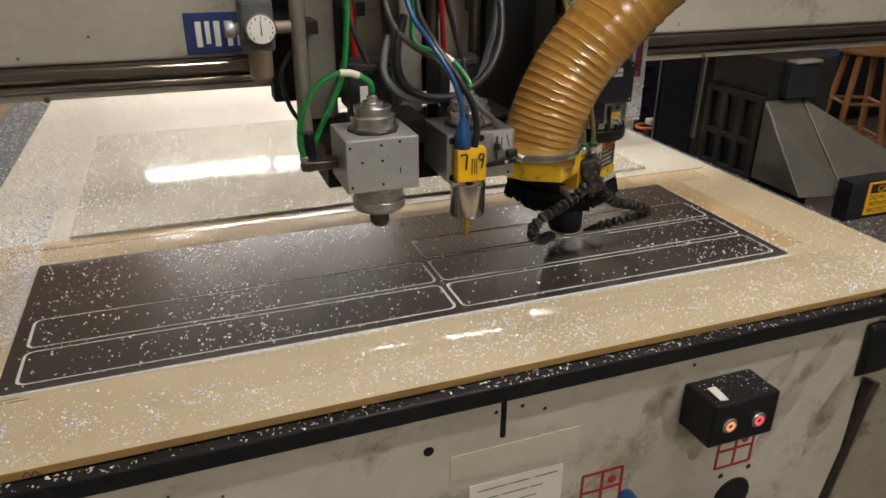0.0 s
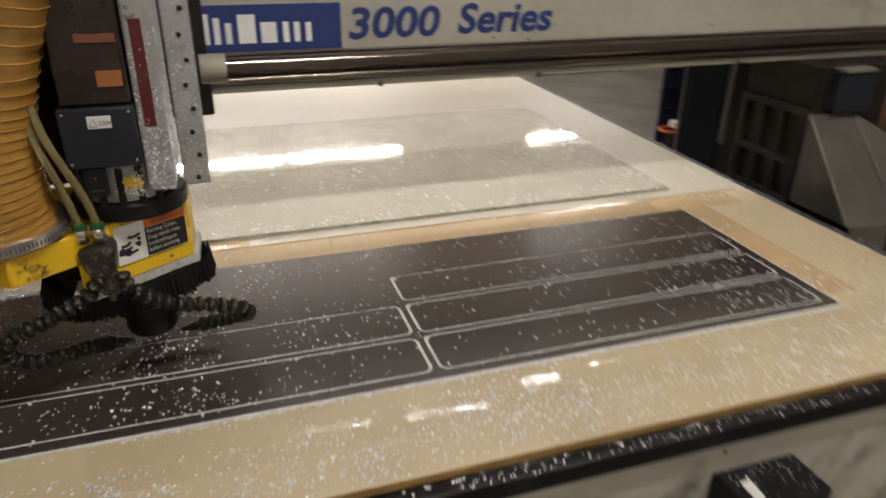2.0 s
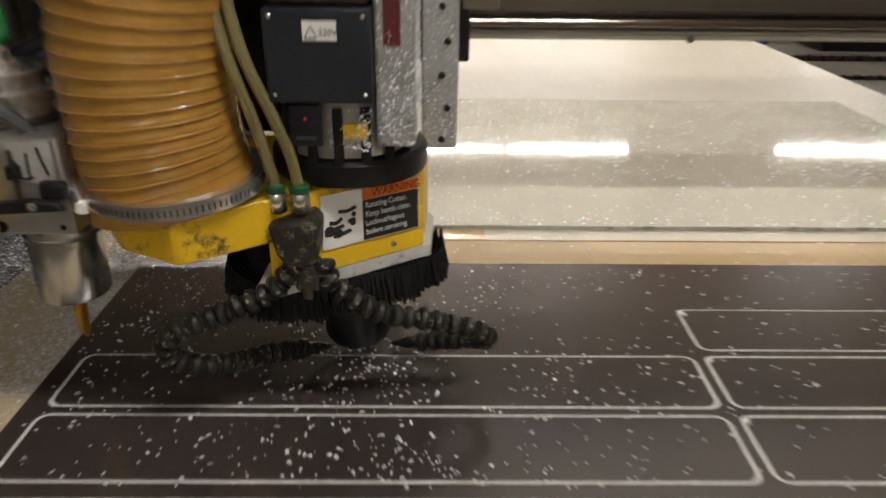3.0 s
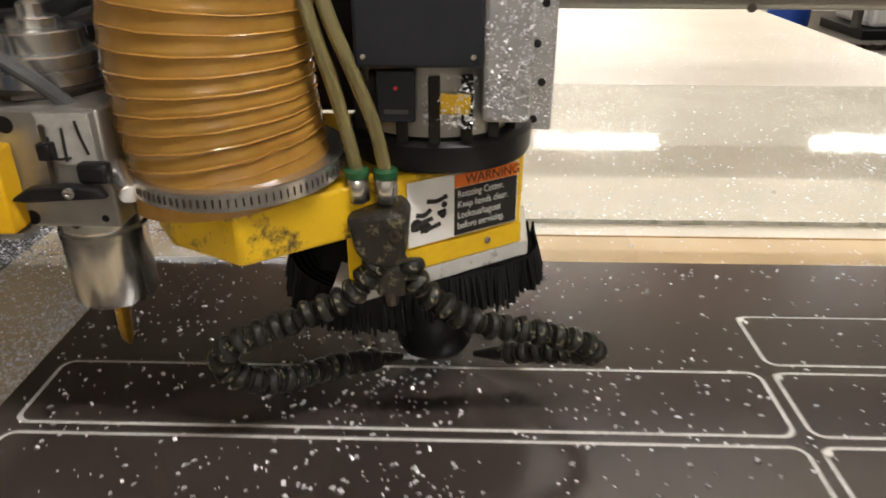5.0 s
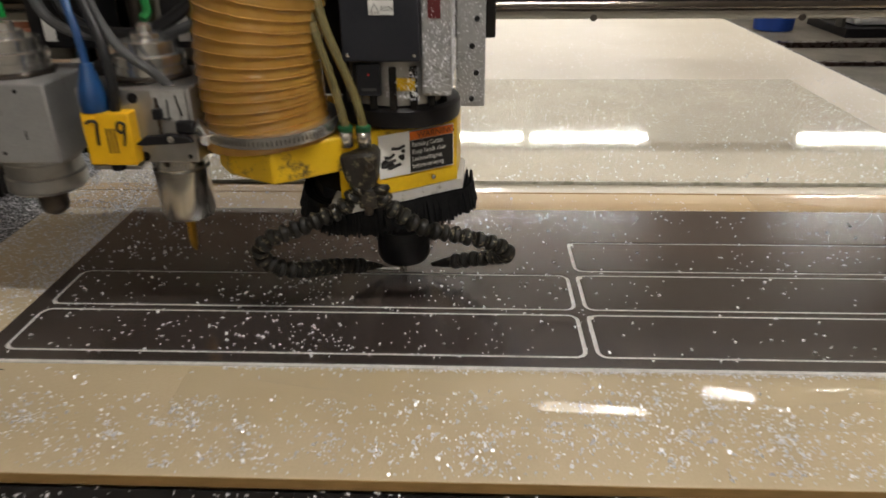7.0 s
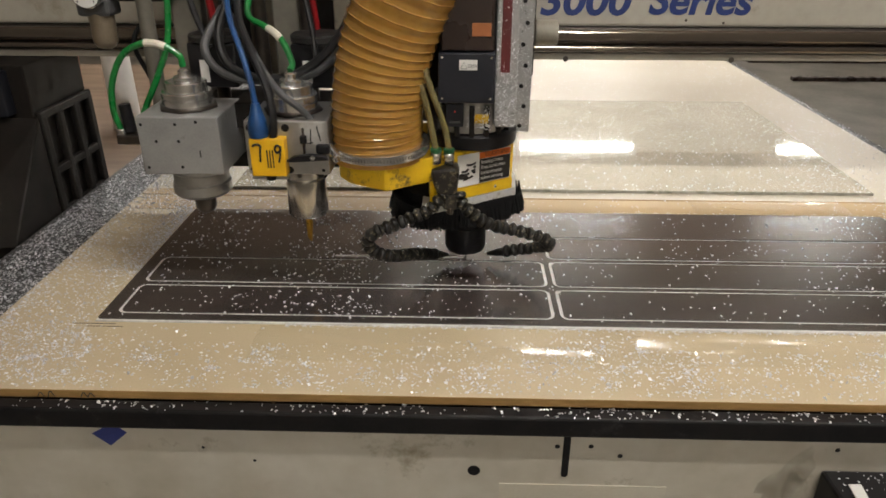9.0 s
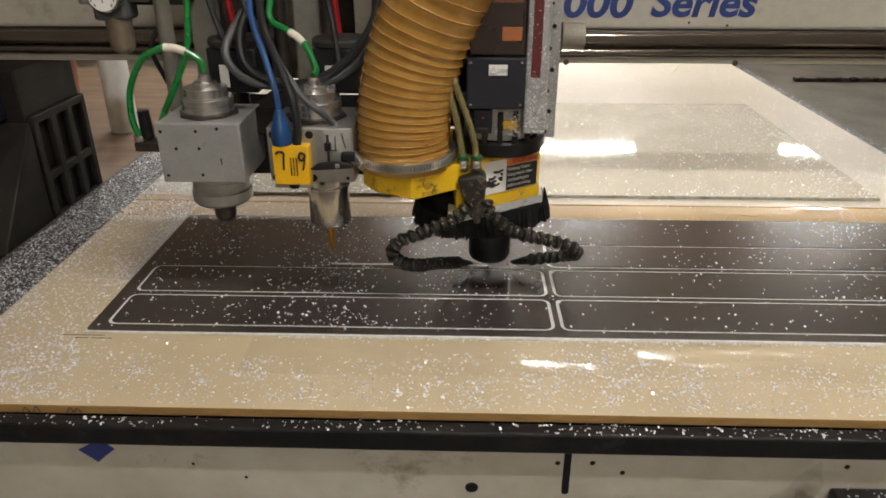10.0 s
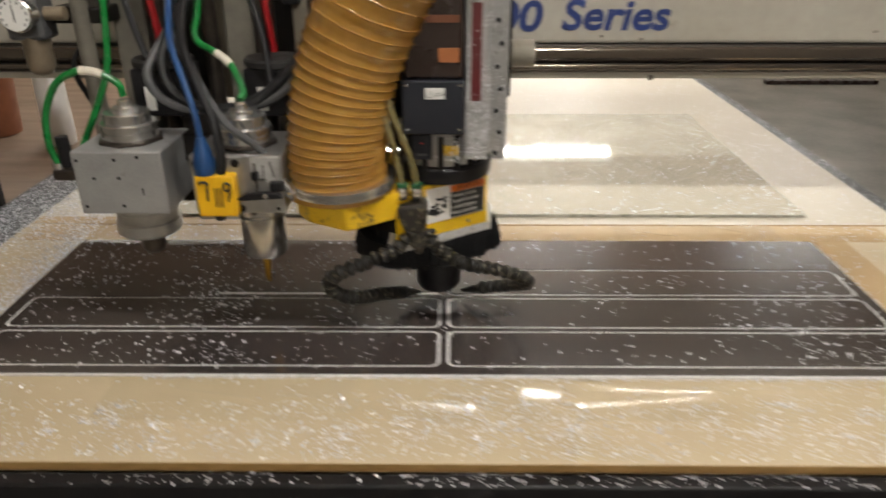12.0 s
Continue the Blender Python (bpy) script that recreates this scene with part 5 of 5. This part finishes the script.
    for x, z in ((-0.033, 0.326), (0.027, 0.276), (-0.033, 0.276), (0.027, 0.326)):
        part("screw", cyl((x, -0.1145, z), (x, -0.1158, z), 0.0016, 10), STEEL, t)
    part("side_cover", box((0.0325, -0.102, 0.236), (0.060, 0.05, 0.62), 0.003), CHIPPY, t, "aluminium side cover caked with swarf")
    part("red_strip", box((0.039, -0.1032, 0.306), (0.0505, -0.1018, 0.412), 0.0003), DARKRED, t, "dark red label strip")
    pl = part("mount_plate", box((0.0605, 0.066, 0.182), (0.094, 0.086, 0.62), 0.002), CHIPPY, t, "bolted aluminium mounting plate")
    for k in range(8):
        part("bolt_head", lathe([(0.0033, 0), (0.0031, 0.003), (0.002, 0.0032)], (0.084 if k % 2 else 0.079, 0.0658, 0.192 + 0.030 * k), Matrix.Rotation(radians(90), 3, "X"), 12), BLACK, pl)
    part("roller", lathe([(0.018, 0), (0.0185, 0.002), (0.0185, 0.03), (0.018, 0.032)], (0.098, 0.092, 0.325), Matrix.Rotation(radians(90), 3, "Y"), 24), TRIM, t, "worn roller bracket")
    part("spindle_body", lathe([(0.050, 0.225), (0.0505, 0.230), (0.0505, 0.268), (0.048, 0.2715)], (0.004, -0.045, 0), None, 40), ALU, t, "machined spindle housing")
    for k in range(7):
        a = radians(205 + 22 * k)
        part("fin", box((0.004 + 0.0512 * math.cos(a) - 0.0035, -0.045 + 0.0512 * math.sin(a) - 0.0035, 0.222), (0.004 + 0.0512 * math.cos(a) + 0.0035, -0.045 + 0.0512 * math.sin(a) + 0.0035, 0.262), 0.001), CAST, t)
    dp = part("data_plate", box((-0.028, -0.1015, 0.236), (-0.006, -0.0965, 0.266), 0.001), NAVY, t, "dark indicator plate")
    part("indicator", cyl((-0.017, -0.1014, 0.256), (-0.017, -0.1022, 0.256), 0.0012, 12), LED_RED, dp)
    part("indicator_print", box((-0.024, -0.1020, 0.241), (-0.010, -0.1013, 0.2435), 0), GREY_CABLE, dp)
    part("brass_plate", box((0.008, -0.0985, 0.240), (0.026, -0.0955, 0.252), 0.001), YELLOW_GRIMY, t, "grimy yellow label")
    part("fan_ring", lathe([(0.050, 0.2005), (0.060, 0.2025), (0.0615, 0.206), (0.0615, 0.219), (0.059, 0.2225), (0.050, 0.2245)], (0.006, -0.036, 0), None, 40), BLACK, t, "black cooling ring")

    # yellow dust shoe
    outline = [(-0.166, 0.02), (-0.174, -0.05), (-0.170, -0.098), (-0.152, -0.124), (-0.102, -0.152), (-0.050, -0.112), (0.064, -0.037), (0.067, 0.025), (0.045, 0.055), (-0.12, 0.055)]
    part("dust_shoe", prism(outline, 0.1650, 0.1985, 0.003), YELLOW_GRIMY, t, "grimy yellow dust shoe")
    part("shoe_skirt", prism([(-0.055, -0.020), (-0.049, -0.1105), (0.0635, -0.0365), (0.0665, 0.025), (0.045, 0.05)], 0.1312, 0.1655, 0.001), YELLOW, t, "yellow lower skirt of the shoe")
    part("shoe_strip", prism([(x * 1.0 + (0.004 if x > 0 else 0), y * 1.012) for x, y in [(-0.06, -0.11), (-0.048, -0.112), (0.066, -0.036), (0.068, 0.025), (0.045, 0.05), (-0.06, 0.05)]], 0.1190, 0.1308, 0.001), SATIN, t, "bright aluminium shoe strip")
    # warning label on the slanted face
    a, b = Vector((-0.050, -0.112, 0)), Vector((0.064, -0.037, 0))
    along = (b - a).normalized()
    out = Vector((along.y, -along.x, 0))
    face = Matrix.Translation(a + out * 0.0008) @ Matrix(((along.x, 0, out.x, 0), (along.y, 0, out.y, 0), (0, 1, 0, 0), (0, 0, 0, 1)))

    def sticker(name, x0, x1, z0, z1, lift, material, parent, label=""):
        ob = part(name, box((x0, z0, lift), (x1, z1, lift + 0.0005), 0), material, parent, label)
        ob.data.transform(face)
        return ob
    s = sticker("warning_label", 0.044, 0.1310, 0.1480, 0.1930, 0.0, WHITE, t, "white, orange and black warning label")
    sticker("print_block", 0.079, 0.1300, 0.1832, 0.1922, 0.0006, ORANGE, s)
    sticker("print_block", 0.079, 0.1300, 0.1490, 0.1827, 0.0006, INK, s)
    lettering("print_line", "WARNING", 0.0092, face @ Matrix.Translation((0.0870, 0.1846, 0.0013)), INK, s, 0, 0.0001)
    for k, (body, w) in enumerate((("Rotating Cutter.", 0.037), ("Keep hands clear.", 0.041), ("Lockout/tagout", 0.035), ("before servicing.", 0.038))):
        lettering("print_line", body, 0.0070, face @ Matrix.Translation((0.0815, 0.1760 - 0.0076 * k, 0.0013)), WHITE, s, 0, 0.0001, w)
    bm = bmesh.new()
    for pts in ([(0.046, 0.1600), (0.054, 0.1640), (0.062, 0.1655)], [(0.053, 0.1580), (0.061, 0.1590), (0.068, 0.1605)], [(0.050, 0.1700), (0.056, 0.1690), (0.061, 0.1720)], [(0.058, 0.1780), (0.066, 0.1770), (0.073, 0.1790)], [(0.066, 0.1680), (0.072, 0.1690)]):
        sweep([(x, z, 0.0004) for x, z in pts], 0.0017, 6, 4, bm)
    for x, z, r in ((0.050, 0.163, 0.0046), (0.057, 0.160, 0.0040), (0.070, 0.1665, 0.0026), (0.071, 0.1735, 0.0022)):
        lathe([(r, 0.0), (r, 0.0005)], (x, z, 0.0006), None, 9, bm)
    ob = part("picture_mark", bm, INK, s)
    ob.data.transform(face)
    sticker("yellow_strip", 0.030, 0.1345, 0.1318, 0.1466, 0.0016, YELLOW, t, "yellow screwed strip")
    for x in (0.045, 0.105):
        p = face @ Vector((x, 0.1400, 0.0022))
        part("screw", lathe([(0.0026, 0), (0.0024, 0.0012), (0.0012, 0.0014)], p, out.to_track_quat("Z", "Y").to_matrix(), 12), STEEL, t)

    # hose collar, clamp, hose
    part("hose_collar", lathe([(0.0545, 0.1975), (0.0545, 0.2100), (0.0500, 0.2105)], (HOSE_FOOT.x, HOSE_FOOT.y, 0), None, 40), STEEL, t, "steel hose collar")
    cl = part("hose_clamp", lathe([(0.0635, 0.2020), (0.0648, 0.2025), (0.0648, 0.2130), (0.0635, 0.2135)], (HOSE_FOOT.x + 0.003, HOSE_FOOT.y, 0), None, 48), STEEL, t, "slotted steel hose clamp")
    cl.matrix_basis = Matrix.Translation(HOSE_FOOT) @ pose(0, 0, 0.002, 3, -1, 0) @ Matrix.Translation(-HOSE_FOOT)
    for k in range(46):
        a = radians(190 + 3.6 * k)
        c = Vector((HOSE_FOOT.x + 0.003 + 0.0649 * math.cos(a), HOSE_FOOT.y + 0.0649 * math.sin(a), 0.2078))
        part("slot", box(c - Vector((0.0004, 0.0004, 0.0024)), c + Vector((0.0004, 0.0004, 0.0024)), 0), STEEL_DARK, cl)
    part("clamp_screw", cyl((HOSE_FOOT.x - 0.070, HOSE_FOOT.y - 0.018, 0.220), (HOSE_FOOT.x - 0.045, HOSE_FOOT.y - 0.048, 0.206), 0.0068, 16), STEEL, cl, "bright clamp screw")
    hose = dust_hose(t)

    # brush skirt of many bristle tufts
    bm = bmesh.new()
    rng = random.Random(8)
    skirt = smooth_path([(-0.098, 0.03, 0), (-0.099, -0.025, 0), (-0.080, -0.070, 0), (-0.040, -0.092, 0), (0.012, -0.070, 0), (0.066, -0.034, 0), (0.073, 0.02, 0)], 70)
    for k, (p, u, v, d) in enumerate(frames_along(skirt)):
        side = Vector((d.y, -d.x, 0))
        for row in range(4):
            h = 0.0285 + 0.007 * noise.noise((p.x * 30, p.y * 30, 1.0)) + rng.uniform(-0.003, 0.003)
            c = p + side * (0.006 - 0.0045 * row) + d * rng.uniform(-0.0012, 0.0012)
            lean = side * rng.uniform(-0.002, 0.008) + d * rng.uniform(-0.003, 0.003)
            w = d * 0.0010
            n = side * 0.0010
            top = [c - w - n, c + w - n, c + w + n, c - w + n]
            a = [bm.verts.new((q.x, q.y, 0.1200)) for q in top]
            b2 = [bm.verts.new((q.x + lean.x - 0.15 * (q.x - c.x), q.y + lean.y - 0.15 * (q.y - c.y), 0.1200 - h)) for q in top]
            for i in range(4):
                bm.faces.new((a[i], a[(i + 1) % 4], b2[(i + 1) % 4], b2[i]))
            bm.faces.new(b2)
            bm.faces.new(a)
    part("brush_skirt", bm, BRISTLE, t, "ragged black brush skirt", smooth=False)
    part("inner_brush", prism([(-0.094, 0.03), (-0.094, -0.025), (-0.076, -0.066), (-0.040, -0.087), (0.010, -0.065), (0.060, -0.032), (0.064, 0.03)], 0.101, 0.1311, 0.001), BRISTLE, t, "dense inner bristles")
    part("spindle_nose", lathe([(0.044, 0.1395), (0.046, 0.085), (0.040, 0.066), (0.030, 0.058), (0.0310, 0.052), (0.0310, 0.024), (0.0280, 0.018), (0.010, 0.0175)], (0, 0, 0), None, 36), BLACK, t, "black spindle nose and collet nut")
    part("cutter", lathe([(0.0030, 0.0176), (0.0030, 0.006), (0.0024, 0.0055), (0.0024, 0.0002)], (0, 0, 0), None, 12), STEEL, t, "steel router cutter")

    # air manifold with two fittings and two segmented blow hoses
    m = part("manifold", hull([(x, y, z) for y in (-0.119, -0.086) for x, z in ((-0.048, 0.182), (-0.016, 0.187), (-0.010, 0.180), (-0.013, 0.152), (-0.020, 0.147), (-0.036, 0.149), (-0.043, 0.158))], 0.004), GRIME_BLACK, t, "grimy dark air manifold")
    part("manifold_screw", lathe([(0.0045, 0), (0.0042, 0.002), (0.0020, 0.0022), (0.0018, 0.001)], (-0.018, -0.1195, 0.172), Matrix.Rotation(radians(90), 3, "X"), 14), STEEL_DARK, m)
    part("lower_fitting", box((-0.032, -0.116, 0.126), (-0.012, -0.096, 0.1495), 0.004), GRIME_BLACK, m)
    part("brass_nipple", cyl((-0.022, -0.112, 0.130), (-0.022, -0.112, 0.120), 0.0045, 8), STEEL_DARK, m)
    for x, x2 in ((-0.041, -0.064), (-0.024, -0.054)):
        part("fitting", lathe([(0.0070, 0.1885), (0.0072, 0.2030), (0.0062, 0.2040)], (x, -0.106, 0), None, 6), STEEL, m, "hexagonal steel fitting")
        part("collar", lathe([(0.0072, 0.2040), (0.0075, 0.2050), (0.0075, 0.2085), (0.0060, 0.2095)], (x, -0.106, 0), None, 18), GREEN_DARK, m, "green push-in collar")
        line("clear_tube", [(x, -0.106, 0.208), (x - 0.005, -0.108, 0.235), (x * 0.55 + x2 * 0.45, -0.112, 0.262), (x2, -0.114, 0.31), (x2 - 0.010, -0.10, 0.37), (x2 - 0.012, -0.06, 0.46), (x2 - 0.01, -0.02, 0.60)], 0.0042, TUBE_CLEAR, "yellowed clear air tube")
    loc_line(t, [(-0.030, -0.110, 0.150), (-0.047, -0.113, 0.128), (-0.088, -0.121, 0.110), (-0.122, -0.128, 0.098), (-0.133, -0.126, 0.081), (-0.122, -0.117, 0.063), (-0.100, -0.102, 0.051), (-0.068, -0.058, 0.033), (-0.028, -0.013, 0.0105)], 25, "black segmented blow hose looping to the cutter")
    loc_line(t, [(-0.012, -0.108, 0.150), (-0.003, -0.109, 0.130), (0.030, -0.101, 0.101), (0.079, -0.086, 0.083), (0.110, -0.080, 0.070), (0.119, -0.070, 0.056), (0.106, -0.050, 0.043), (0.078, -0.031, 0.029), (0.036, -0.010, 0.012)], 21, "black segmented blow hose looping to the cutter")

    # chips stuck to the cover and the plate
    def crust(name, count, seed, spots, label):
        rng = random.Random(seed)
        verts, faces = [], []
        for _ in range(count):
            lo, hi, axis = rng.choice(spots)
            while True:
                p = [rng.uniform(a, b) for a, b in zip(lo, hi)]
                if rng.random() < 0.35 + 0.9 * noise.noise((p[0] * 60, p[1] * 60 + seed, p[2] * 45)) + 0.3 * (0.36 - p[2]) / 0.15:
                    break
            q, b0 = rng.uniform(0.0006, 0.0018), len(verts)
            for k in range(4):
                d = [rng.uniform(-1, 1) * q, rng.uniform(-1, 1) * q, rng.uniform(-1, 1) * q]
                d[axis] *= 0.8
                verts.append([c + e for c, e in zip(p, d)])
            faces += [(b0, b0 + 1, b0 + 2), (b0, b0 + 2, b0 + 3), (b0, b0 + 3, b0 + 1), (b0 + 1, b0 + 3, b0 + 2)]
        me = bpy.data.meshes.new(name)
        me.from_pydata(verts, [], faces)
        me.materials.append(CHIP)
        ob = tagged(new(name, me), label, kind="stuff")
        ob.parent = t
        return ob
    crust("stuck_swarf", 1700, 3, [((0.0335, -0.1026, 0.238), (0.0590, -0.1022, 0.40), 1), ((0.0602, -0.100, 0.238), (0.0606, 0.045, 0.42), 0)], "silver chips caked on the side cover")
    crust("stuck_swarf", 700, 5, [((0.0615, 0.0654, 0.184), (0.093, 0.0658, 0.42), 1)], "silver chips stuck to the mounting plate")
    crust("stuck_swarf", 260, 7, [((-0.002, -0.0990, 0.232), (0.030, -0.0985, 0.262), 1), ((-0.002, -0.0990, 0.232), (0.030, -0.0985, 0.262), 1)], "silver chips stuck below the terminal box")
    return t, hose


head, hose = router_head()

# ------------------------------------------------------------ things around


def stool():
    t = thing("wooden_stool", (4.25, 2.44, 0), "orange varnished wooden bar stool with splayed legs", "stool")
    part("seat", lathe([(0.155, 0.715), (0.17, 0.722), (0.172, 0.738), (0.165, 0.75), (0.10, 0.746)], (0, 0, 0), None, 36), WOOD, t)
    for k in range(4):
        a = radians(20 + 90 * k)
        c, s = math.cos(a), math.sin(a)
        part("leg", cyl((0.215 * c, 0.215 * s, 0.0), (0.115 * c, 0.115 * s, 0.718), 0.021, 16, r1=0.018), WOOD, t)
        c2, s2 = math.cos(a + math.pi / 2), math.sin(a + math.pi / 2)
        for z, f in ((0.22, 0.186), (0.42, 0.157)):
            part("rung", cyl((f * c, f * s, z), (f * c2, f * s2, z), 0.011, 12), WOOD, t)
    return t


def cabinet():
    t = thing("control_cabinet", (2.56, 2.20, 0), "black machine cabinet with a bright door strip", "cabinet")
    part("body", hull([(x, y, z) for z in (0.0, 1.45) for x, y in ((0.0, 0.0), (0.252, 0.0), (0.75, 0.36), (0.26, 0.36))], 0.008), BLACK, t, "black cabinet body")
    part("door_strip", hull([(x, y, z) for y in (-0.03, -0.001) for x, z in ((0.236, 0.385), (0.252, 0.385), (0.254, 1.40), (0.270, 1.40))], 0.003), ALU, t, "bright aluminium door strip")
    part("door", box((0.02, -0.014, 0.30), (0.220, -0.001, 1.42), 0.004), NAVY, t, "dark blue-black door")
    b = thing("blue_cabinet", (3.03, 3.02, 0), "navy blue louvred cabinet standing on the floor", "cabinet")
    part("body", hull([(x, y, z) for z in (0.12, 1.45) for x, y in ((0.0, 0.02), (0.40, 0.02), (0.80, 0.48), (0.40, 0.48))], 0.008), DEEP_BLUE, b)
    for k in range(5):
        part("louvre", box((0.03, 0.004, 0.30 + 0.13 * k), (0.10, 0.0195, 0.345 + 0.13 * k), 0.004), BLACK, b)
    part("foot", box((0.10, 0.06, 0.0), (0.42, 0.16, 0.1195), 0.006), BLACK, b)


def ring_clamp():
    t = thing("hose_coil", (3.05, 2.92, 0.0), "coil of orange air hose on a black stand", "hose coil")
    pts = [(0.07 * math.cos(a), 0.06 * math.sin(a), 0.240) for a in [2 * math.pi * k / 28 for k in range(29)]]
    part("orange_hose", sweep(pts, 0.010, 8, 1), ORANGE, t, "orange rubber hose")
    part("fitting", box((0.0, -0.03, 0.251), (0.09, 0.03, 0.290), 0.008), WHITE, t, "pale fitting")
    part("stand", box((0.0, -0.03, 0.0), (0.08, 0.04, 0.229), 0.006), BLACK, t)
    return t


def bench():
    t = thing("work_bench", label="worn plywood topped work bench", category="bench")
    part("bench_top", box((-2.3, 0.86, 0.665), (-0.30, 2.7, 0.70), 0.004), BENCHWOOD, t, "worn plywood bench top")
    for x in (-2.2, -0.42):
        for y in (0.95, 2.55):
            part("leg", box((x, y, 0), (x + 0.08, y + 0.08, 0.665), 0.004), BENCHWOOD, t)
    r = thing("paper_roll", (-0.69, 1.60, 0.70), "upright white paper roll on the bench", "paper roll")
    part("roll", lathe([(0.038, 0.0), (0.046, 0.002), (0.047, 0.05), (0.045, 0.25), (0.046, 0.40), (0.042, 0.402)], (0, 0, 0), None, 28), WHITE, r)
    part("core", lathe([(0.018, 0.4), (0.019, 0.400), (0.015, 0.4045)], (0, 0, 0), None, 20), TERRACOTTA, r)
    p = thing("pail", (-0.98, 1.72, 0.70), "rusty orange pail with a white label", "pail")
    part("body", lathe([(0.075, 0.0), (0.08, 0.004), (0.092, 0.24), (0.096, 0.245), (0.096, 0.255), (0.090, 0.256), (0.080, 0.02)], (0, 0, 0), None, 32), TERRACOTTA, p)
    part("label_band", box((0.02, -0.096, 0.12), (0.07, -0.088, 0.19), 0.001), WHITE, p, "small white label")


def far_things():
    d = thing("blue_drum", (3.80, 7.65, 0), "blue plastic drum on the floor", "drum")
    part("body", lathe([(0.19, 0.0), (0.205, 0.01), (0.21, 0.08), (0.215, 0.25), (0.208, 0.33), (0.22, 0.35), (0.208, 0.37), (0.215, 0.55), (0.2, 0.8), (0.19, 0.82)], (0, 0, 0), None, 40), BLUE_DRUM, d)
    part("lid", lathe([(0.19, 0.815), (0.20, 0.82), (0.20, 0.845), (0.17, 0.85)], (0, 0, 0), None, 36), BLACK, d)
    m = thing("white_machine", (4.32, 7.2, 0), "off-white machine housing with a steel post", "machine")
    part("body", box((0.12, 0, 0.10), (1.9, 0.8, 1.0), 0.05), WHITE, m)
    part("dark_plinth", box((0.0, -0.12, 0.0), (1.95, 0.82, 0.095), 0.01), BLACK, m)
    part("gap", box((0.36, -0.012, 0.22), (0.50, 0.01, 0.75), 0.01), BLACK, m)
    part("post", cyl((0.0, 0.05, 0.096), (0.0, 0.05, 1.3), 0.05), COVER_GREY, m)
    s = thing("steel_rack", (3.45, 5.70, 0), "low dark red steel bars on the floor", "rack")
    part("bar", box((0, 0, 0.0), (1.0, 0.07, 0.035), 0.006), BROWNBOX, s, "dark red steel bar")
    part("long_bar", box((-0.1, 0.85, 0.0), (3.2, 0.95, 0.05), 0.006), BROWNBOX, s, "dark red steel bar")


def storage_cabinet():
    t = thing("storage_cabinet", (5.0, 3.3, 0), "large dark navy storage cabinet against the wall", "cabinet")
    part("body", box((0, 0, 0.08), (2.4, 0.6, 1.95), 0.01), DEEP_BLUE, t)
    part("plinth", box((0.03, 0.03, 0), (2.37, 0.57, 0.0795), 0.004), BLACK, t)
    for k in range(3):
        d = part("door", box((0.015 + 0.8 * k, -0.02, 0.10), (0.785 + 0.8 * k, -0.0005, 1.93), 0.006), NAVY, t)
        part("door_handle", box((0.72 + 0.8 * k, -0.045, 0.95), (0.745 + 0.8 * k, -0.0205, 1.12), 0.005), STEEL_DARK, d)


stool()
storage_cabinet()
cabinet()
ring_clamp()
bench()
far_things()

# ------------------------------------------------------------ what moves
CUT_T0, SPEED = 3.70, 0.0382


def motions():
    z = TOP + 0.0032
    xs = [(0.0, 0.884), (0.2, 0.880), (0.4, 0.852), (0.5, 0.822), (0.6, 0.779), (0.75, 0.700), (0.9, 0.606), (1.05, 0.512), (1.2, 0.424),
          (1.35, 0.355), (1.5, 0.309), (1.65, 0.288), (1.8, 0.281), (2.2, 0.280), (3.0, 0.2805), (3.7, 0.284)]
    xs += [(t, 0.284 + SPEED * (t - CUT_T0)) for t in (4.0, 5.0, 6.0, 7.0, 8.0, 9.0, 10.0, 11.0, 12.0)]
    walk(head, [(t, pose(x, CUT_Y, z)) for t, x in xs])
    lean = [(0.0, 15), (0.4, 14), (0.9, 8), (1.2, 5), (1.5, 0), (2.0, -6), (2.7, -8), (3.7, -8), (5.5, -6), (6.5, -5), (8.0, -2), (9.5, 0), (10.5, 1), (12.0, 0)]
    walk(hose, [(t, pose(*HOSE_FOOT, 0, a, 0)) for t, a in lean])
    for ob, x in slivers:
        when = min(11.9, CUT_T0 + (x + 0.010 - CUT_X0) / SPEED)
        walk(ob, [(0.0, pose(x, CUT_Y, 0.0024)), (max(0.1, when - 0.15), pose(x, CUT_Y, 0.0024)), (when, pose(x, CUT_Y, 0.0033)), (12.0, pose(x, CUT_Y, 0.0033))])


motions()
